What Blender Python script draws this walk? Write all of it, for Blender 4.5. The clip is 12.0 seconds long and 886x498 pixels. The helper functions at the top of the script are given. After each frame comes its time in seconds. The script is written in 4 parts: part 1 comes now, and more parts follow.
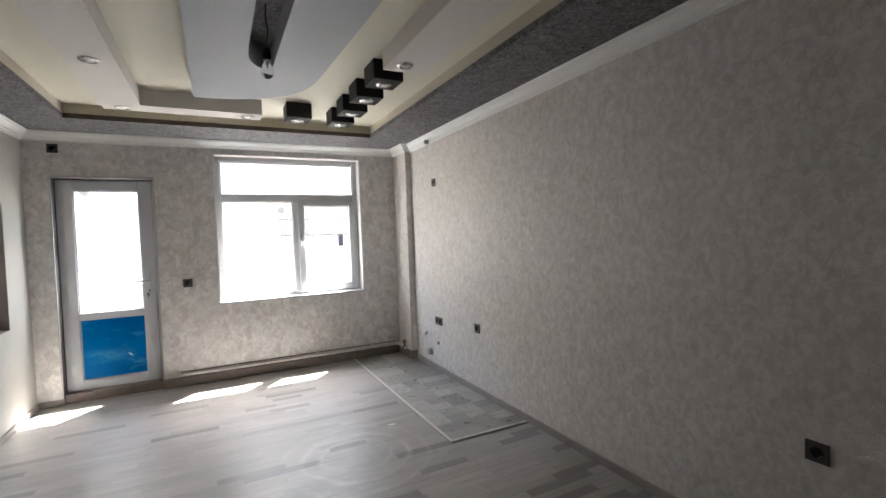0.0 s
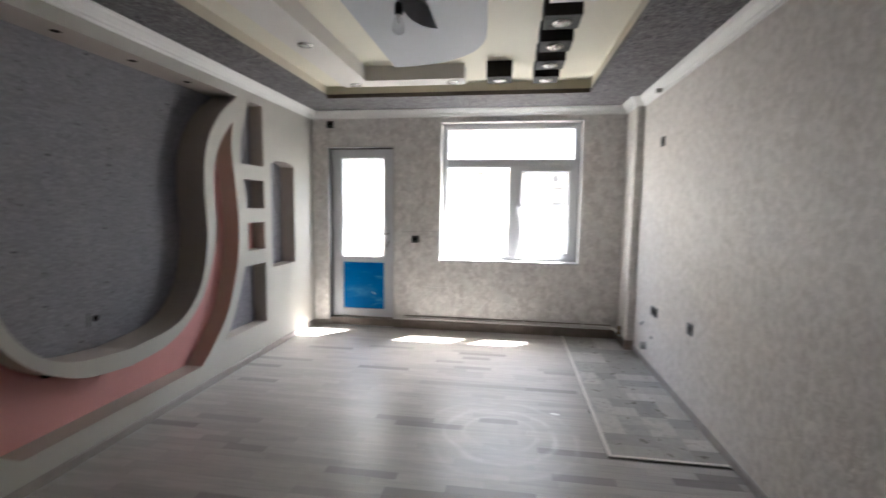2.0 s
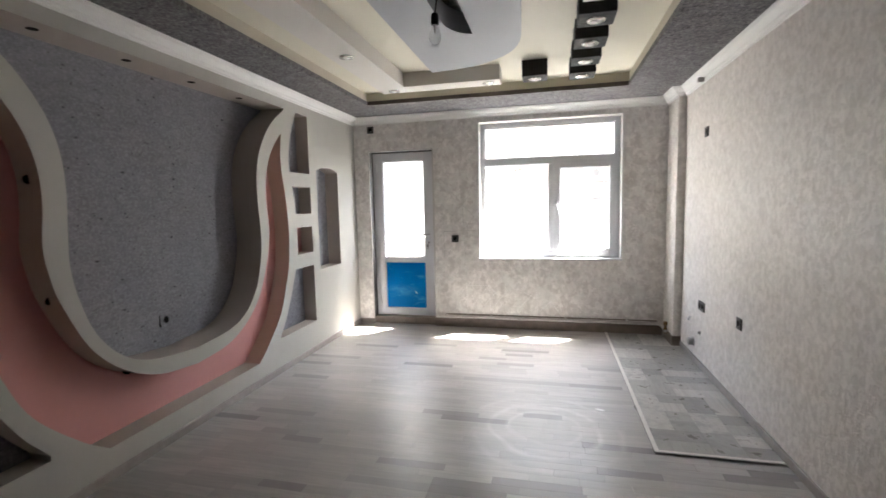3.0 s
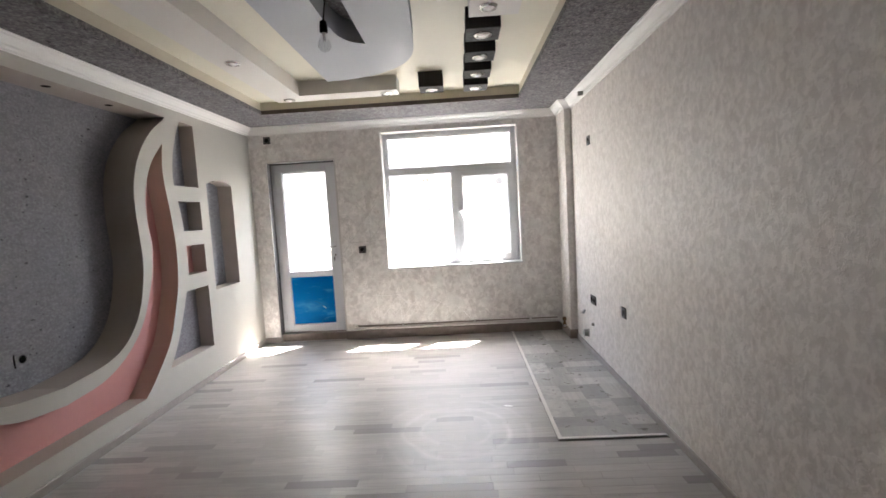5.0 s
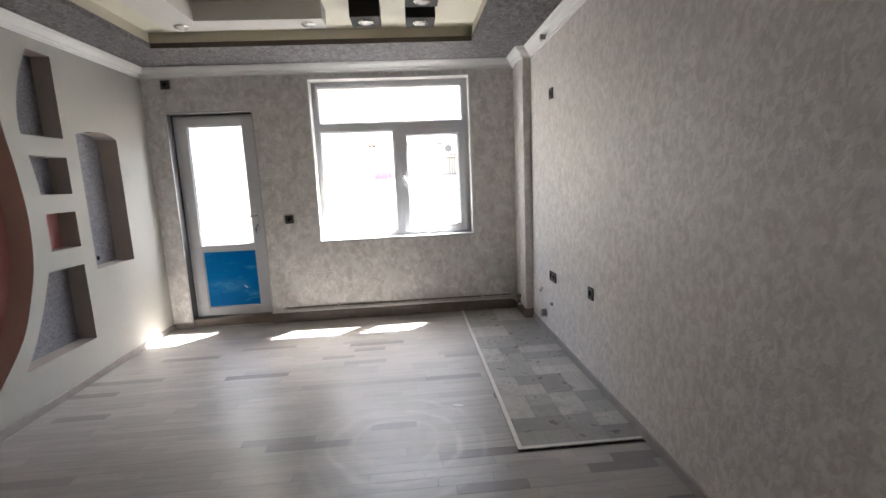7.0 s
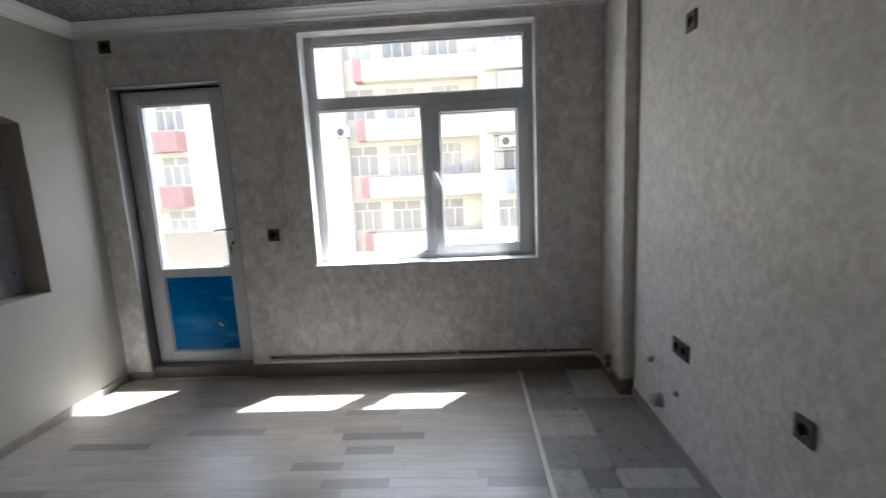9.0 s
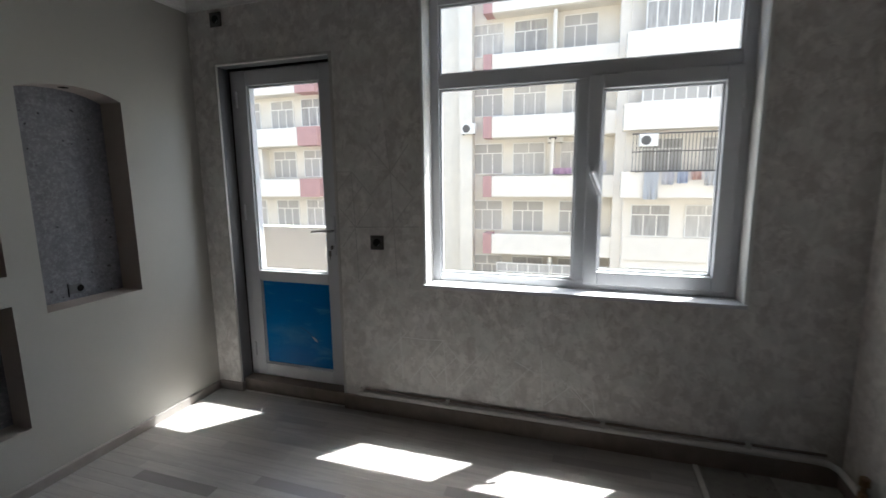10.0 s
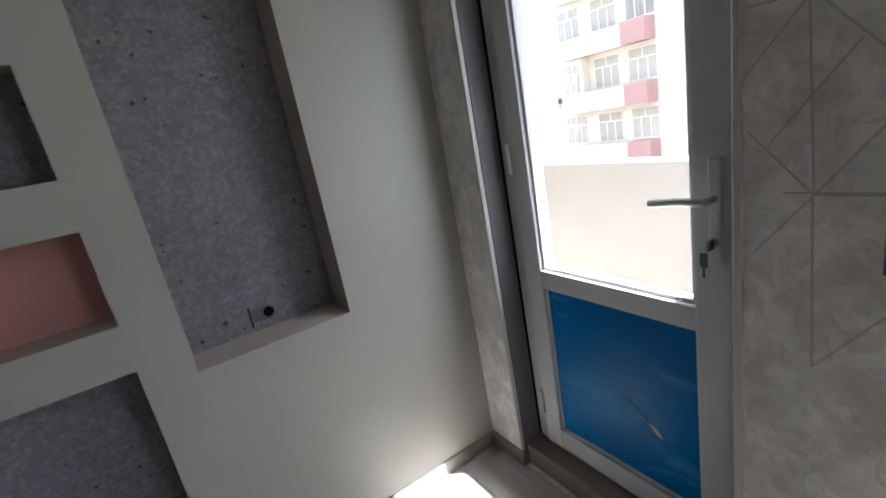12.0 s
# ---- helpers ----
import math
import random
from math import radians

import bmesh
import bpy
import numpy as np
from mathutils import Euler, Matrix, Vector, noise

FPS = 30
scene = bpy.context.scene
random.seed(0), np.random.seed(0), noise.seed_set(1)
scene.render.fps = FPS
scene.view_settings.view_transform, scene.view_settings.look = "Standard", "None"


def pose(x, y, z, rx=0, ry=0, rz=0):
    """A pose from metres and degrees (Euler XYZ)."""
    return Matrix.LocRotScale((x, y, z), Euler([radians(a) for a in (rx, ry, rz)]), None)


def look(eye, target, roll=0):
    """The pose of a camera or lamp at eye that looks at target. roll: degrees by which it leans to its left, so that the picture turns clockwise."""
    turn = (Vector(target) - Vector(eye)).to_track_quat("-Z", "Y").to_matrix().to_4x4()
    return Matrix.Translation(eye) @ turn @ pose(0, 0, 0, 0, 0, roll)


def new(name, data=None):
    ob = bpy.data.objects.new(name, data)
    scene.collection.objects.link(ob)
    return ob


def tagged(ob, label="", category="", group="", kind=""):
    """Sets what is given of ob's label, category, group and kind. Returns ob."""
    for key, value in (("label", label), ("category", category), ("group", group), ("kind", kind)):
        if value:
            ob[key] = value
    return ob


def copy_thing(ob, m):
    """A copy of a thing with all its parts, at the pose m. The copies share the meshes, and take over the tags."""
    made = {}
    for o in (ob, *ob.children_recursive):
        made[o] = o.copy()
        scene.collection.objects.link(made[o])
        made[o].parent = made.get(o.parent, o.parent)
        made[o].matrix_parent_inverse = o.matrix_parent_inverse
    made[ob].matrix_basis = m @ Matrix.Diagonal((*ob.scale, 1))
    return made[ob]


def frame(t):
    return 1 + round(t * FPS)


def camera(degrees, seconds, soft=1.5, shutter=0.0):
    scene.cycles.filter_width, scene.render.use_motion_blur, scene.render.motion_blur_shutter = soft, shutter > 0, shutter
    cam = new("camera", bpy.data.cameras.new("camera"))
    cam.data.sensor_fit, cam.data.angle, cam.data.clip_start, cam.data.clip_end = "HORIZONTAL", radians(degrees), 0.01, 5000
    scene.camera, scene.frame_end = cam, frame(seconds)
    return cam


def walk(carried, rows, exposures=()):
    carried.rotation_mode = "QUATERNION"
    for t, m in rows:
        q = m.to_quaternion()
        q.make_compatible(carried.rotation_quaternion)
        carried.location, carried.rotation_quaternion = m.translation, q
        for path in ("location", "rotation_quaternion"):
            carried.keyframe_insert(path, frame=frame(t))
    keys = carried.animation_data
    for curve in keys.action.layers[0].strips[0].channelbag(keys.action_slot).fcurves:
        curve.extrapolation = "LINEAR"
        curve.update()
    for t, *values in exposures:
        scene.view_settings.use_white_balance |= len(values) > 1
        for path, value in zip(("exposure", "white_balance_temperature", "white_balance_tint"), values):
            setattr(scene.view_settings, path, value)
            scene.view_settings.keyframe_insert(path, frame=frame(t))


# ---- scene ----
cam = camera(89.0, 12.0, 1.5, 0.25)
PATH = [
    (0, (1.511, 0.709, 1.476), (2.410, 2.494, 1.405), -2.0),
    (0.5, (1.694, 0.744, 1.463), (2.603, 2.522, 1.366), -1.0),
    (1, (1.904, 0.875, 1.438), (2.851, 2.633, 1.329), -0.5),
    (1.5, (2.163, 0.935, 1.443), (2.821, 2.820, 1.335), -0.6),
    (1.8, (2.289, 0.912, 1.439), (2.367, 2.905, 1.292), 0.3),
    (2, (2.322, 0.882, 1.443), (2.032, 2.852, 1.253), 0.7),
    (2.2, (2.339, 0.834, 1.448), (1.741, 2.734, 1.249), -0.3),
    (2.5, (2.350, 0.797, 1.446), (1.653, 2.662, 1.248), -0.6),
    (3, (2.330, 0.798, 1.457), (1.868, 2.734, 1.262), -1.3),
    (3.2, (2.348, 0.794, 1.461), (1.985, 2.750, 1.262), -2.3),
    (5, (2.387, 0.798, 1.440), (2.307, 2.789, 1.276), -3.3),
    (5.5, (2.414, 0.816, 1.438), (2.502, 2.805, 1.250), -2.8),
    (6, (2.468, 0.861, 1.427), (2.558, 2.848, 1.220), -2.5),
    (6.5, (2.449, 1.061, 1.394), (2.548, 3.043, 1.143), -2.5),
    (7, (2.438, 1.407, 1.388), (2.576, 3.379, 1.080), -2.6),
    (7.2, (2.458, 1.543, 1.369), (2.606, 3.510, 1.034), -2.7),
    (8.8, (2.604, 2.762, 1.407), (2.651, 4.729, 1.050), -2.1),
    (9, (2.602, 2.907, 1.409), (2.491, 4.878, 1.090), -2.8),
    (9.5, (2.598, 3.273, 1.403), (2.146, 5.198, 1.103), -2.7),
    (10, (2.393, 3.672, 1.416), (1.782, 5.551, 1.106), -0.7),
    (10.3, (2.293, 3.914, 1.404), (1.458, 5.702, 1.078), -2.9),
    (10.5, (2.192, 4.041, 1.440), (1.182, 5.730, 1.082), -3.2),
    (10.8, (2.078, 4.248, 1.405), (0.678, 5.603, 0.951), -3.9),
    (11, (1.948, 4.363, 1.388), (0.435, 5.539, 0.816), -4.1),
    (11.2, (1.815, 4.485, 1.357), (0.273, 5.621, 0.782), -5.2),
    (11.5, (1.625, 4.694, 1.407), (0.083, 5.810, 0.794), -7.1),
    (12, (1.405, 5.084, 1.369), (-0.251, 6.069, 0.834), -10.7),
]
EXPOSURE = [(0.0, 4.10, 6010, 7), (0.5, 4.00, 6010, 7), (1.0, 3.86, 5980, 7), (1.5, 3.76, 5880, 7), (2.0, 4.20, 5930, 7), (2.5, 4.38, 6050, 7), (5.5, 4.52, 6110, 9), (6.5, 4.46, 6110, 9), (7.0, 3.88, 6040, 8),
            (9.0, 2.83, 5720, 4), (9.5, 2.60, 5680, 3), (10.5, 2.00, 5820, 4), (11.0, 2.1, 5780, 6), (11.5, 2.5, 5730, 6), (12.0, 2.75, 5700, 5)]
walk(cam, [(t, look(eye, target, roll)) for t, eye, target, roll in PATH], EXPOSURE)


# ---- light ----
SUN_WAY = Vector((-0.87, -1.0, -2.75)).normalized()
world = bpy.data.worlds.new("world")
scene.world = world
world.use_nodes = True
wn = world.node_tree.nodes
sky = wn.new("ShaderNodeTexSky")
sky.sky_type, sky.sun_disc = "NISHITA", False
sky.sun_elevation = math.asin(-SUN_WAY.z)
sky.sun_rotation = math.atan2(-SUN_WAY.x, -SUN_WAY.y)
sky.air_density, sky.dust_density = 1.0, 5.0
wn["Background"].inputs[1].default_value = 0.15
world.node_tree.links.new(sky.outputs[0], wn["Background"].inputs[0])
sun_data = bpy.data.lights.new("sun", "SUN")
sun_data.energy, sun_data.angle, sun_data.color = 5.0, radians(0.53), (1.0, 0.94, 0.86)
sun = new("sun", sun_data)
sun.matrix_world = look((8, 12, 20), Vector((8, 12, 20)) + SUN_WAY)


# ---- materials ----
class Mat:
    """A node material on world positions: small helpers that add nodes."""

    def __init__(self, name, rough=0.6, metal=0.0, spec=0.5):
        self.m = bpy.data.materials.new(name)
        self.m.use_nodes = True
        self.t = self.m.node_tree
        self.b = self.t.nodes["Principled BSDF"]
        self.b.inputs["Roughness"].default_value = rough
        self.b.inputs["Metallic"].default_value = metal
        self.b.inputs["Specular IOR Level"].default_value = spec
        self.bump_out = None

    def n(self, kind, **kw):
        return self.t.nodes.new(kind)

    def link(self, a, b):
        self.t.links.new(a, b)

    def place(self, sx=1.0, sy=1.0, sz=1.0):
        g, v = self.n("ShaderNodeNewGeometry"), self.n("ShaderNodeMapping")
        v.inputs["Scale"].default_value = (sx, sy, sz)
        self.link(g.outputs["Position"], v.inputs["Vector"])
        return v.outputs[0]

    def noise(self, scale, detail=4.0, rough=0.55, stretch=(1, 1, 1), distort=0.0):
        t = self.n("ShaderNodeTexNoise")
        t.inputs["Scale"].default_value, t.inputs["Detail"].default_value = scale, detail
        t.inputs["Roughness"].default_value, t.inputs["Distortion"].default_value = rough, distort
        self.link(self.place(*stretch), t.inputs["Vector"])
        return t.outputs["Fac"]

    def cells(self, scale, stretch=(1, 1, 1), rand=1.0):
        t = self.n("ShaderNodeTexVoronoi")
        t.inputs["Scale"].default_value, t.inputs["Randomness"].default_value = scale, rand
        self.link(self.place(*stretch), t.inputs["Vector"])
        return t.outputs["Distance"]

    def ramp(self, fac, a, b, lo=0.0, hi=1.0):
        r = self.n("ShaderNodeMapRange")
        r.inputs["From Min"].default_value, r.inputs["From Max"].default_value = a, b
        r.inputs["To Min"].default_value, r.inputs["To Max"].default_value = lo, hi
        self.link(fac, r.inputs["Value"])
        return r.outputs[0]

    def maths(self, op, a, b):
        r = self.n("ShaderNodeMath")
        r.operation = op
        for k, v in enumerate((a, b)):
            if isinstance(v, (int, float)):
                r.inputs[k].default_value = v
            else:
                self.link(v, r.inputs[k])
        return r.outputs[0]

    def mix(self, fac, a, b):
        r = self.n("ShaderNodeMix")
        r.data_type = "RGBA"
        for k, v in ((0, fac), (6, a), (7, b)):
            if isinstance(v, tuple):
                r.inputs[k].default_value = (*v, 1.0)
            elif isinstance(v, (int, float)):
                r.inputs[k].default_value = v
            else:
                self.link(v, r.inputs[k])
        return r.outputs[2]

    def color(self, c):
        if isinstance(c, tuple):
            self.b.inputs["Base Color"].default_value = (*c, 1.0)
        else:
            self.link(c, self.b.inputs["Base Color"])
        return self

    def rough(self, f):
        self.link(f, self.b.inputs["Roughness"])
        return self

    def bump(self, f, dist=0.002, strength=1.0):
        r = self.n("ShaderNodeBump")
        r.inputs["Distance"].default_value, r.inputs["Strength"].default_value = dist, strength
        self.link(f, r.inputs["Height"])
        if self.bump_out:
            self.link(self.bump_out, r.inputs["Normal"])
        self.bump_out = r.outputs[0]
        self.link(self.bump_out, self.b.inputs["Normal"])
        return self


def painted(name, c, rough=0.6, dirt=0.08, bump=0.0006, spec=0.4):
    """Paint with faint blotches and a fine roller grain."""
    m = Mat(name, rough, 0.0, spec)
    big = m.ramp(m.noise(2.3, 3), 0.3, 0.75)
    fine = m.ramp(m.noise(40, 3), 0.35, 0.7)
    dark = tuple(v * (1 - dirt) for v in c)
    col = m.mix(big, c, dark)
    col = m.mix(m.maths("MULTIPLY", fine, 0.35), col, dark)
    m.color(col).bump(m.noise(180, 2), bump)
    return m.m


def wallpaper(name, light, dark, scale=7.0, edge=0.05, relief=0.003, mottle=0.3, tint=0.5, crisp=0.07):
    """Vinyl wallpaper: brushed flakes of two tones, embossed, over slow cloudy shifts of hue."""
    m = Mat(name, 0.5, 0.0, 0.35)
    flakes = m.ramp(m.noise(scale, 6, 0.66, (1, 1, 0.8), 0.4), 0.5 - edge, 0.5 + edge)
    leaf = m.ramp(m.noise(scale * 2.2, 4, 0.55, (1, 1, 0.85), 0.4), 0.51 - crisp, 0.51 + crisp)
    where = m.ramp(m.noise(1.6, 3), 0.30, 0.60, 0.35, 1.0)
    streak = m.ramp(m.noise(scale * 1.7, 5, 0.7, (1, 1, 0.8), 1.2), 0.555, 0.61)
    streak = m.maths("MULTIPLY", streak, where)
    big = m.ramp(m.noise(0.9, 3), 0.3, 0.7)
    f = m.maths("ADD", m.maths("MULTIPLY", flakes, 0.55), m.maths("MULTIPLY", leaf, 0.45))
    col = m.mix(f, dark, light)
    olive = m.ramp(m.noise(scale * 0.8, 3), 0.5, 0.6, 0.0, tint)
    col = m.mix(olive, col, (light[0] * 0.84, light[1] * 0.87, light[2] * 0.86))
    col = m.mix(m.maths("MULTIPLY", streak, 0.6), col, (dark[0] * 0.9, dark[1] * 0.87, dark[2] * 0.87))
    col = m.mix(m.maths("MULTIPLY", big, mottle), col, dark)
    m.color(col)
    m.rough(m.ramp(f, 0, 1, 0.60, 0.40))
    m.bump(m.maths("MULTIPLY", leaf, where), relief, 0.8).bump(streak, relief * 0.6, 0.7).bump(m.noise(110, 3), 0.0005)
    return m.m


def fibre(name, base, dark, light, stretch=(1, 6, 40), fleck_size=1.0, many=0.50):
    """Liquid wallpaper: felted fibres with dark and light flecks."""
    m = Mat(name, 0.85, 0.0, 0.2)
    fib = m.noise(15.0, 8, 0.8, stretch)
    grain = m.noise(55, 4, 0.7)
    blot = m.ramp(m.noise(3.5, 4), 0.3, 0.75)
    col = m.mix(m.ramp(fib, 0.36, 0.62), dark, base)
    col = m.mix(m.maths("MULTIPLY", m.ramp(grain, 0.48, 0.64), 0.42), col, light)
    col = m.mix(m.maths("MULTIPLY", blot, 0.25), col, dark)
    ragged = m.ramp(m.noise(70 / fleck_size, 3), 0.3, 0.7, -0.09, 0.09)
    fleck = m.ramp(m.maths("ADD", m.cells(17 / fleck_size, (1, 0.8, 1.4)), ragged), 0.07, 0.12, 1.0, 0.0)
    keep = m.ramp(m.noise(5, 2), many, many + 0.02)
    fine = m.maths("MULTIPLY", m.ramp(m.maths("ADD", m.cells(36 / fleck_size), ragged), 0.08, 0.14, 1.0, 0.0), m.ramp(m.noise(9, 2), many, many + 0.05))
    fleck = m.maths("MAXIMUM", m.maths("MULTIPLY", fleck, keep), fine)
    col = m.mix(m.maths("MULTIPLY", fleck, 0.85), col, tuple(v * 0.25 for v in dark))
    curl = m.maths("MULTIPLY", m.ramp(m.noise(34 / fleck_size, 3, 0.6, (1, 0.8, 1.6), 2.2), 0.60, 0.66), 0.22)
    col = m.mix(curl, col, light)
    m.color(col)
    m.bump(fib, 0.004, 0.8).bump(grain, 0.0025, 0.8).bump(curl, 0.0015, 0.7)
    return m.m


def plain(name, c, rough=0.5, metal=0.0, spec=0.5, var=0.12, scale=14.0):
    m = Mat(name, rough, metal, spec)
    m.color(m.mix(m.ramp(m.noise(scale, 5), 0.3, 0.7), c, tuple(v * (1 - var) for v in c)))
    m.rough(m.ramp(m.noise(scale * 2.5, 4), 0.3, 0.7, rough * 0.85, min(1.0, rough * 1.2)))
    return m.m


def planks(name, island):
    """Ash-grey laminate; every strip has its own tone. Dusty wipe marks lie over it."""
    m = Mat(name, 0.35, 0.0, 0.95)
    if island:
        r = m.n("ShaderNodeNewGeometry").outputs["Random Per Island"]
    else:
        r = m.n("ShaderNodeObjectInfo").outputs["Random"]
    tone = m.mix(m.ramp(r, 0.0, 0.9), (0.415, 0.385, 0.368), (0.325, 0.30, 0.286))
    tone = m.mix(m.ramp(r, 0.885, 0.97), tone, (0.165, 0.15, 0.142))
    grain = m.noise(3.0, 5, 0.6, (1.2, 14, 1), 0.6)
    tone = m.mix(m.maths("MULTIPLY", m.ramp(grain, 0.40, 0.70), 0.5), tone, (0.215, 0.202, 0.196))
    # wiped ring and smears in the dust
    g = m.n("ShaderNodeNewGeometry").outputs["Position"]
    d = m.n("ShaderNodeVectorMath")
    d.operation = "DISTANCE"
    d.inputs[1].default_value = (2.40, 3.75, 0.11)
    w = m.n("ShaderNodeVectorMath")
    w.operation = "ADD"
    nz = m.n("ShaderNodeTexNoise")
    nz.inputs["Scale"].default_value = 1.9
    sc = m.n("ShaderNodeVectorMath")
    sc.operation = "SCALE"
    sc.inputs["Scale"].default_value = 0.22
    m.link(g, nz.inputs["Vector"])
    m.link(nz.outputs["Color"], sc.inputs[0])
    m.link(g, w.inputs[0])
    m.link(sc.outputs[0], w.inputs[1])
    m.link(w.outputs[0], d.inputs[0])
    dist = d.outputs["Value"]
    def arc(r0, r1, r2):
        return m.maths("MULTIPLY", m.ramp(dist, r0, r1), m.ramp(dist, r1, r2, 1.0, 0.0))

    rings = m.maths("ADD", arc(0.315, 0.345, 0.375), m.maths("MULTIPLY", m.maths("ADD", arc(0.20, 0.225, 0.25), arc(0.45, 0.48, 0.51)), 0.6))
    rings = m.maths("MULTIPLY", rings, m.ramp(m.noise(2.3, 4, 0.65), 0.40, 0.56))
    wiped = m.maths("MULTIPLY", m.ramp(dist, 0.15, 0.55, 0.3, 0.0), m.ramp(m.noise(4, 3, 0.5, (1, 0.5, 1), 1.0), 0.40, 0.7))
    film = m.ramp(m.noise(0.9, 5, 0.6, (1, 1.6, 1)), 0.30, 0.75, 0.0, 0.16)
    dust = m.maths("ADD", m.maths("ADD", rings, wiped), film)
    m.color(m.mix(m.maths("MULTIPLY", dust, 0.47), tone, (0.66, 0.64, 0.62)))
    m.rough(m.ramp(dust, 0, 1, 0.30, 0.46))
    m.bump(m.noise(2.5, 3, 0.5, (0.6, 3, 1)), 0.0003, 0.25)
    return m.m


def slab_tile(name):
    m = Mat(name, 0.3, 0.0, 0.95)
    r = m.n("ShaderNodeObjectInfo").outputs["Random"]
    tone = m.mix(m.ramp(r, 0.0, 1.0), (0.52, 0.50, 0.465), (0.17, 0.163, 0.15))
    speck = m.noise(13, 5, 0.65)
    grain = m.noise(4, 6, 0.65, (10, 1, 1), 0.7)
    stony = m.ramp(m.maths("FRACT", m.maths("MULTIPLY", r, 7.0), 0.0), 0.45, 0.55)
    a = m.maths("MULTIPLY", m.maths("MULTIPLY", m.ramp(speck, 0.45, 0.62), stony), 0.5)
    b = m.maths("MULTIPLY", m.maths("MULTIPLY", m.ramp(grain, 0.42, 0.66), m.ramp(stony, 0, 1, 1, 0)), 0.5)
    tone = m.mix(a, tone, (0.17, 0.166, 0.158))
    tone = m.mix(b, tone, (0.22, 0.205, 0.19))
    m.color(tone).rough(m.ramp(speck, 0.3, 0.7, 0.24, 0.40)).bump(speck, 0.0002, 0.3)
    return m.m


def blue_sheet(name):
    m = Mat(name, 0.28, 0.0, 0.10)
    scuff = m.ramp(m.noise(5, 5, 0.6, (1, 1, 2.5), 0.8), 0.58, 0.75)
    col = m.mix(m.ramp(m.noise(2.5, 3), 0.3, 0.7), (0.001, 0.165, 0.46), (0.001, 0.12, 0.37))
    # ragged pale patch across the middle of the sheet
    near = m.n("ShaderNodeVectorMath")
    near.operation = "DISTANCE"
    near.inputs[1].default_value = (0.52, 0.0, 1.20)
    m.link(m.place(1, 0, 3), near.inputs[0])
    pale_patch = m.maths("MULTIPLY", m.ramp(near.outputs["Value"], 0.05, 0.26, 1.0, 0.0), m.ramp(m.noise(7, 4, 0.6, (1, 1, 2.2), 0.8), 0.30, 0.62))
    # scuffs and the pale patch share one mask
    scuff = m.maths("MAXIMUM", scuff, pale_patch)
    m.color(m.mix(m.maths("MULTIPLY", scuff, 0.5), col, (0.11, 0.38, 0.58)))
    m.rough(m.ramp(scuff, 0, 1, 0.34, 0.55))
    return m.m


def pvc(name, c=(0.59, 0.59, 0.61)):
    m = Mat(name, 0.55, 0.0, 0.25)
    grime = m.ramp(m.noise(6, 6, 0.7), 0.55, 0.8)
    m.color(m.mix(m.maths("MULTIPLY", grime, 0.35), c, (0.42, 0.41, 0.41)))
    m.rough(m.ramp(grime, 0, 1, 0.45, 0.65))
    return m.m


def clear_glass(name, tint=(0.96, 0.98, 0.97)):
    m = bpy.data.materials.new(name)
    m.use_nodes = True
    t = m.node_tree
    b = t.nodes["Principled BSDF"]
    b.inputs["Base Color"].default_value = (*tint, 1)
    b.inputs["Roughness"].default_value, b.inputs["IOR"].default_value = 0.0, 1.01
    b.inputs["Transmission Weight"].default_value = 1.0
    return m


def curtained(name):
    """Far window: dark room, pale curtain, from one flat to the next; both paled for haze."""
    m = Mat(name, 0.4, 0.0, 0.1)
    r = m.n("ShaderNodeObjectInfo").outputs["Random"]
    fold = m.noise(1.2, 4, 0.6, (6, 1, 1))
    c = m.mix(r, (0.30, 0.285, 0.265), (0.72, 0.67, 0.60))
    m.color(m.mix(m.ramp(fold, 0.35, 0.65), c, (0.46, 0.43, 0.39)))
    return m.m


M_BACK = painted("taupe_paint", (0.24, 0.22, 0.20), 0.6, 0.06)
M_CREAM = painted("cream_paint", (0.425, 0.408, 0.37), 0.55, 0.06)
M_PAPER = wallpaper("marbled_wallpaper", (0.82, 0.788, 0.757), (0.565, 0.53, 0.505), 8.5, 0.08, 0.0020, 0.10, 0.5, 0.045)
M_PAPER_E = wallpaper("flaked_wallpaper", (0.745, 0.70, 0.66), (0.54, 0.50, 0.467), 12.5, 0.13, 0.0013, 0.2, 0.25, 0.05)
M_FIBRE = fibre("grey_fibre_plaster", (0.248, 0.245, 0.266), (0.172, 0.17, 0.187), (0.41, 0.408, 0.43), (1, 1.2, 1.7), 1.5, 0.47)
M_SOFFIT = fibre("dark_fibre_plaster", (0.19, 0.182, 0.19), (0.055, 0.05, 0.054), (0.46, 0.44, 0.43), (1.6, 1.3, 1.5), 1.3, 0.40)
# cut faces of the shaped wall, browner than its cream front
M_JAMB = painted("taupe_jamb", (0.43, 0.375, 0.335), 0.65, 0.08)
# jamb colour with the bounce from the pink back mixed in
M_JAMB_BOUNCE = painted("salmon_bounce_jamb", (0.52, 0.375, 0.315), 0.65, 0.08)
M_PINK = painted("pink_paint", (0.56, 0.265, 0.25), 0.6, 0.08)
M_CEIL = painted("pale_yellow_ceiling", (0.71, 0.668, 0.55), 0.6, 0.05)
M_BEAM = painted("white_ceiling_paint", (0.69, 0.655, 0.615), 0.6, 0.06)
M_ISLAND = painted("blue_grey_paint", (0.45, 0.462, 0.49), 0.6, 0.08)
M_CORNICE = painted("cornice_white", (0.78, 0.77, 0.75), 0.55, 0.07)
M_RISER = painted("olive_riser_paint", (0.55, 0.505, 0.41), 0.65, 0.08)
# shade of the border's window-side edge, put into a brown
M_EDGE_SHADE = plain("shaded_brown_edge", (0.075, 0.06, 0.05), 0.7, var=0.2)
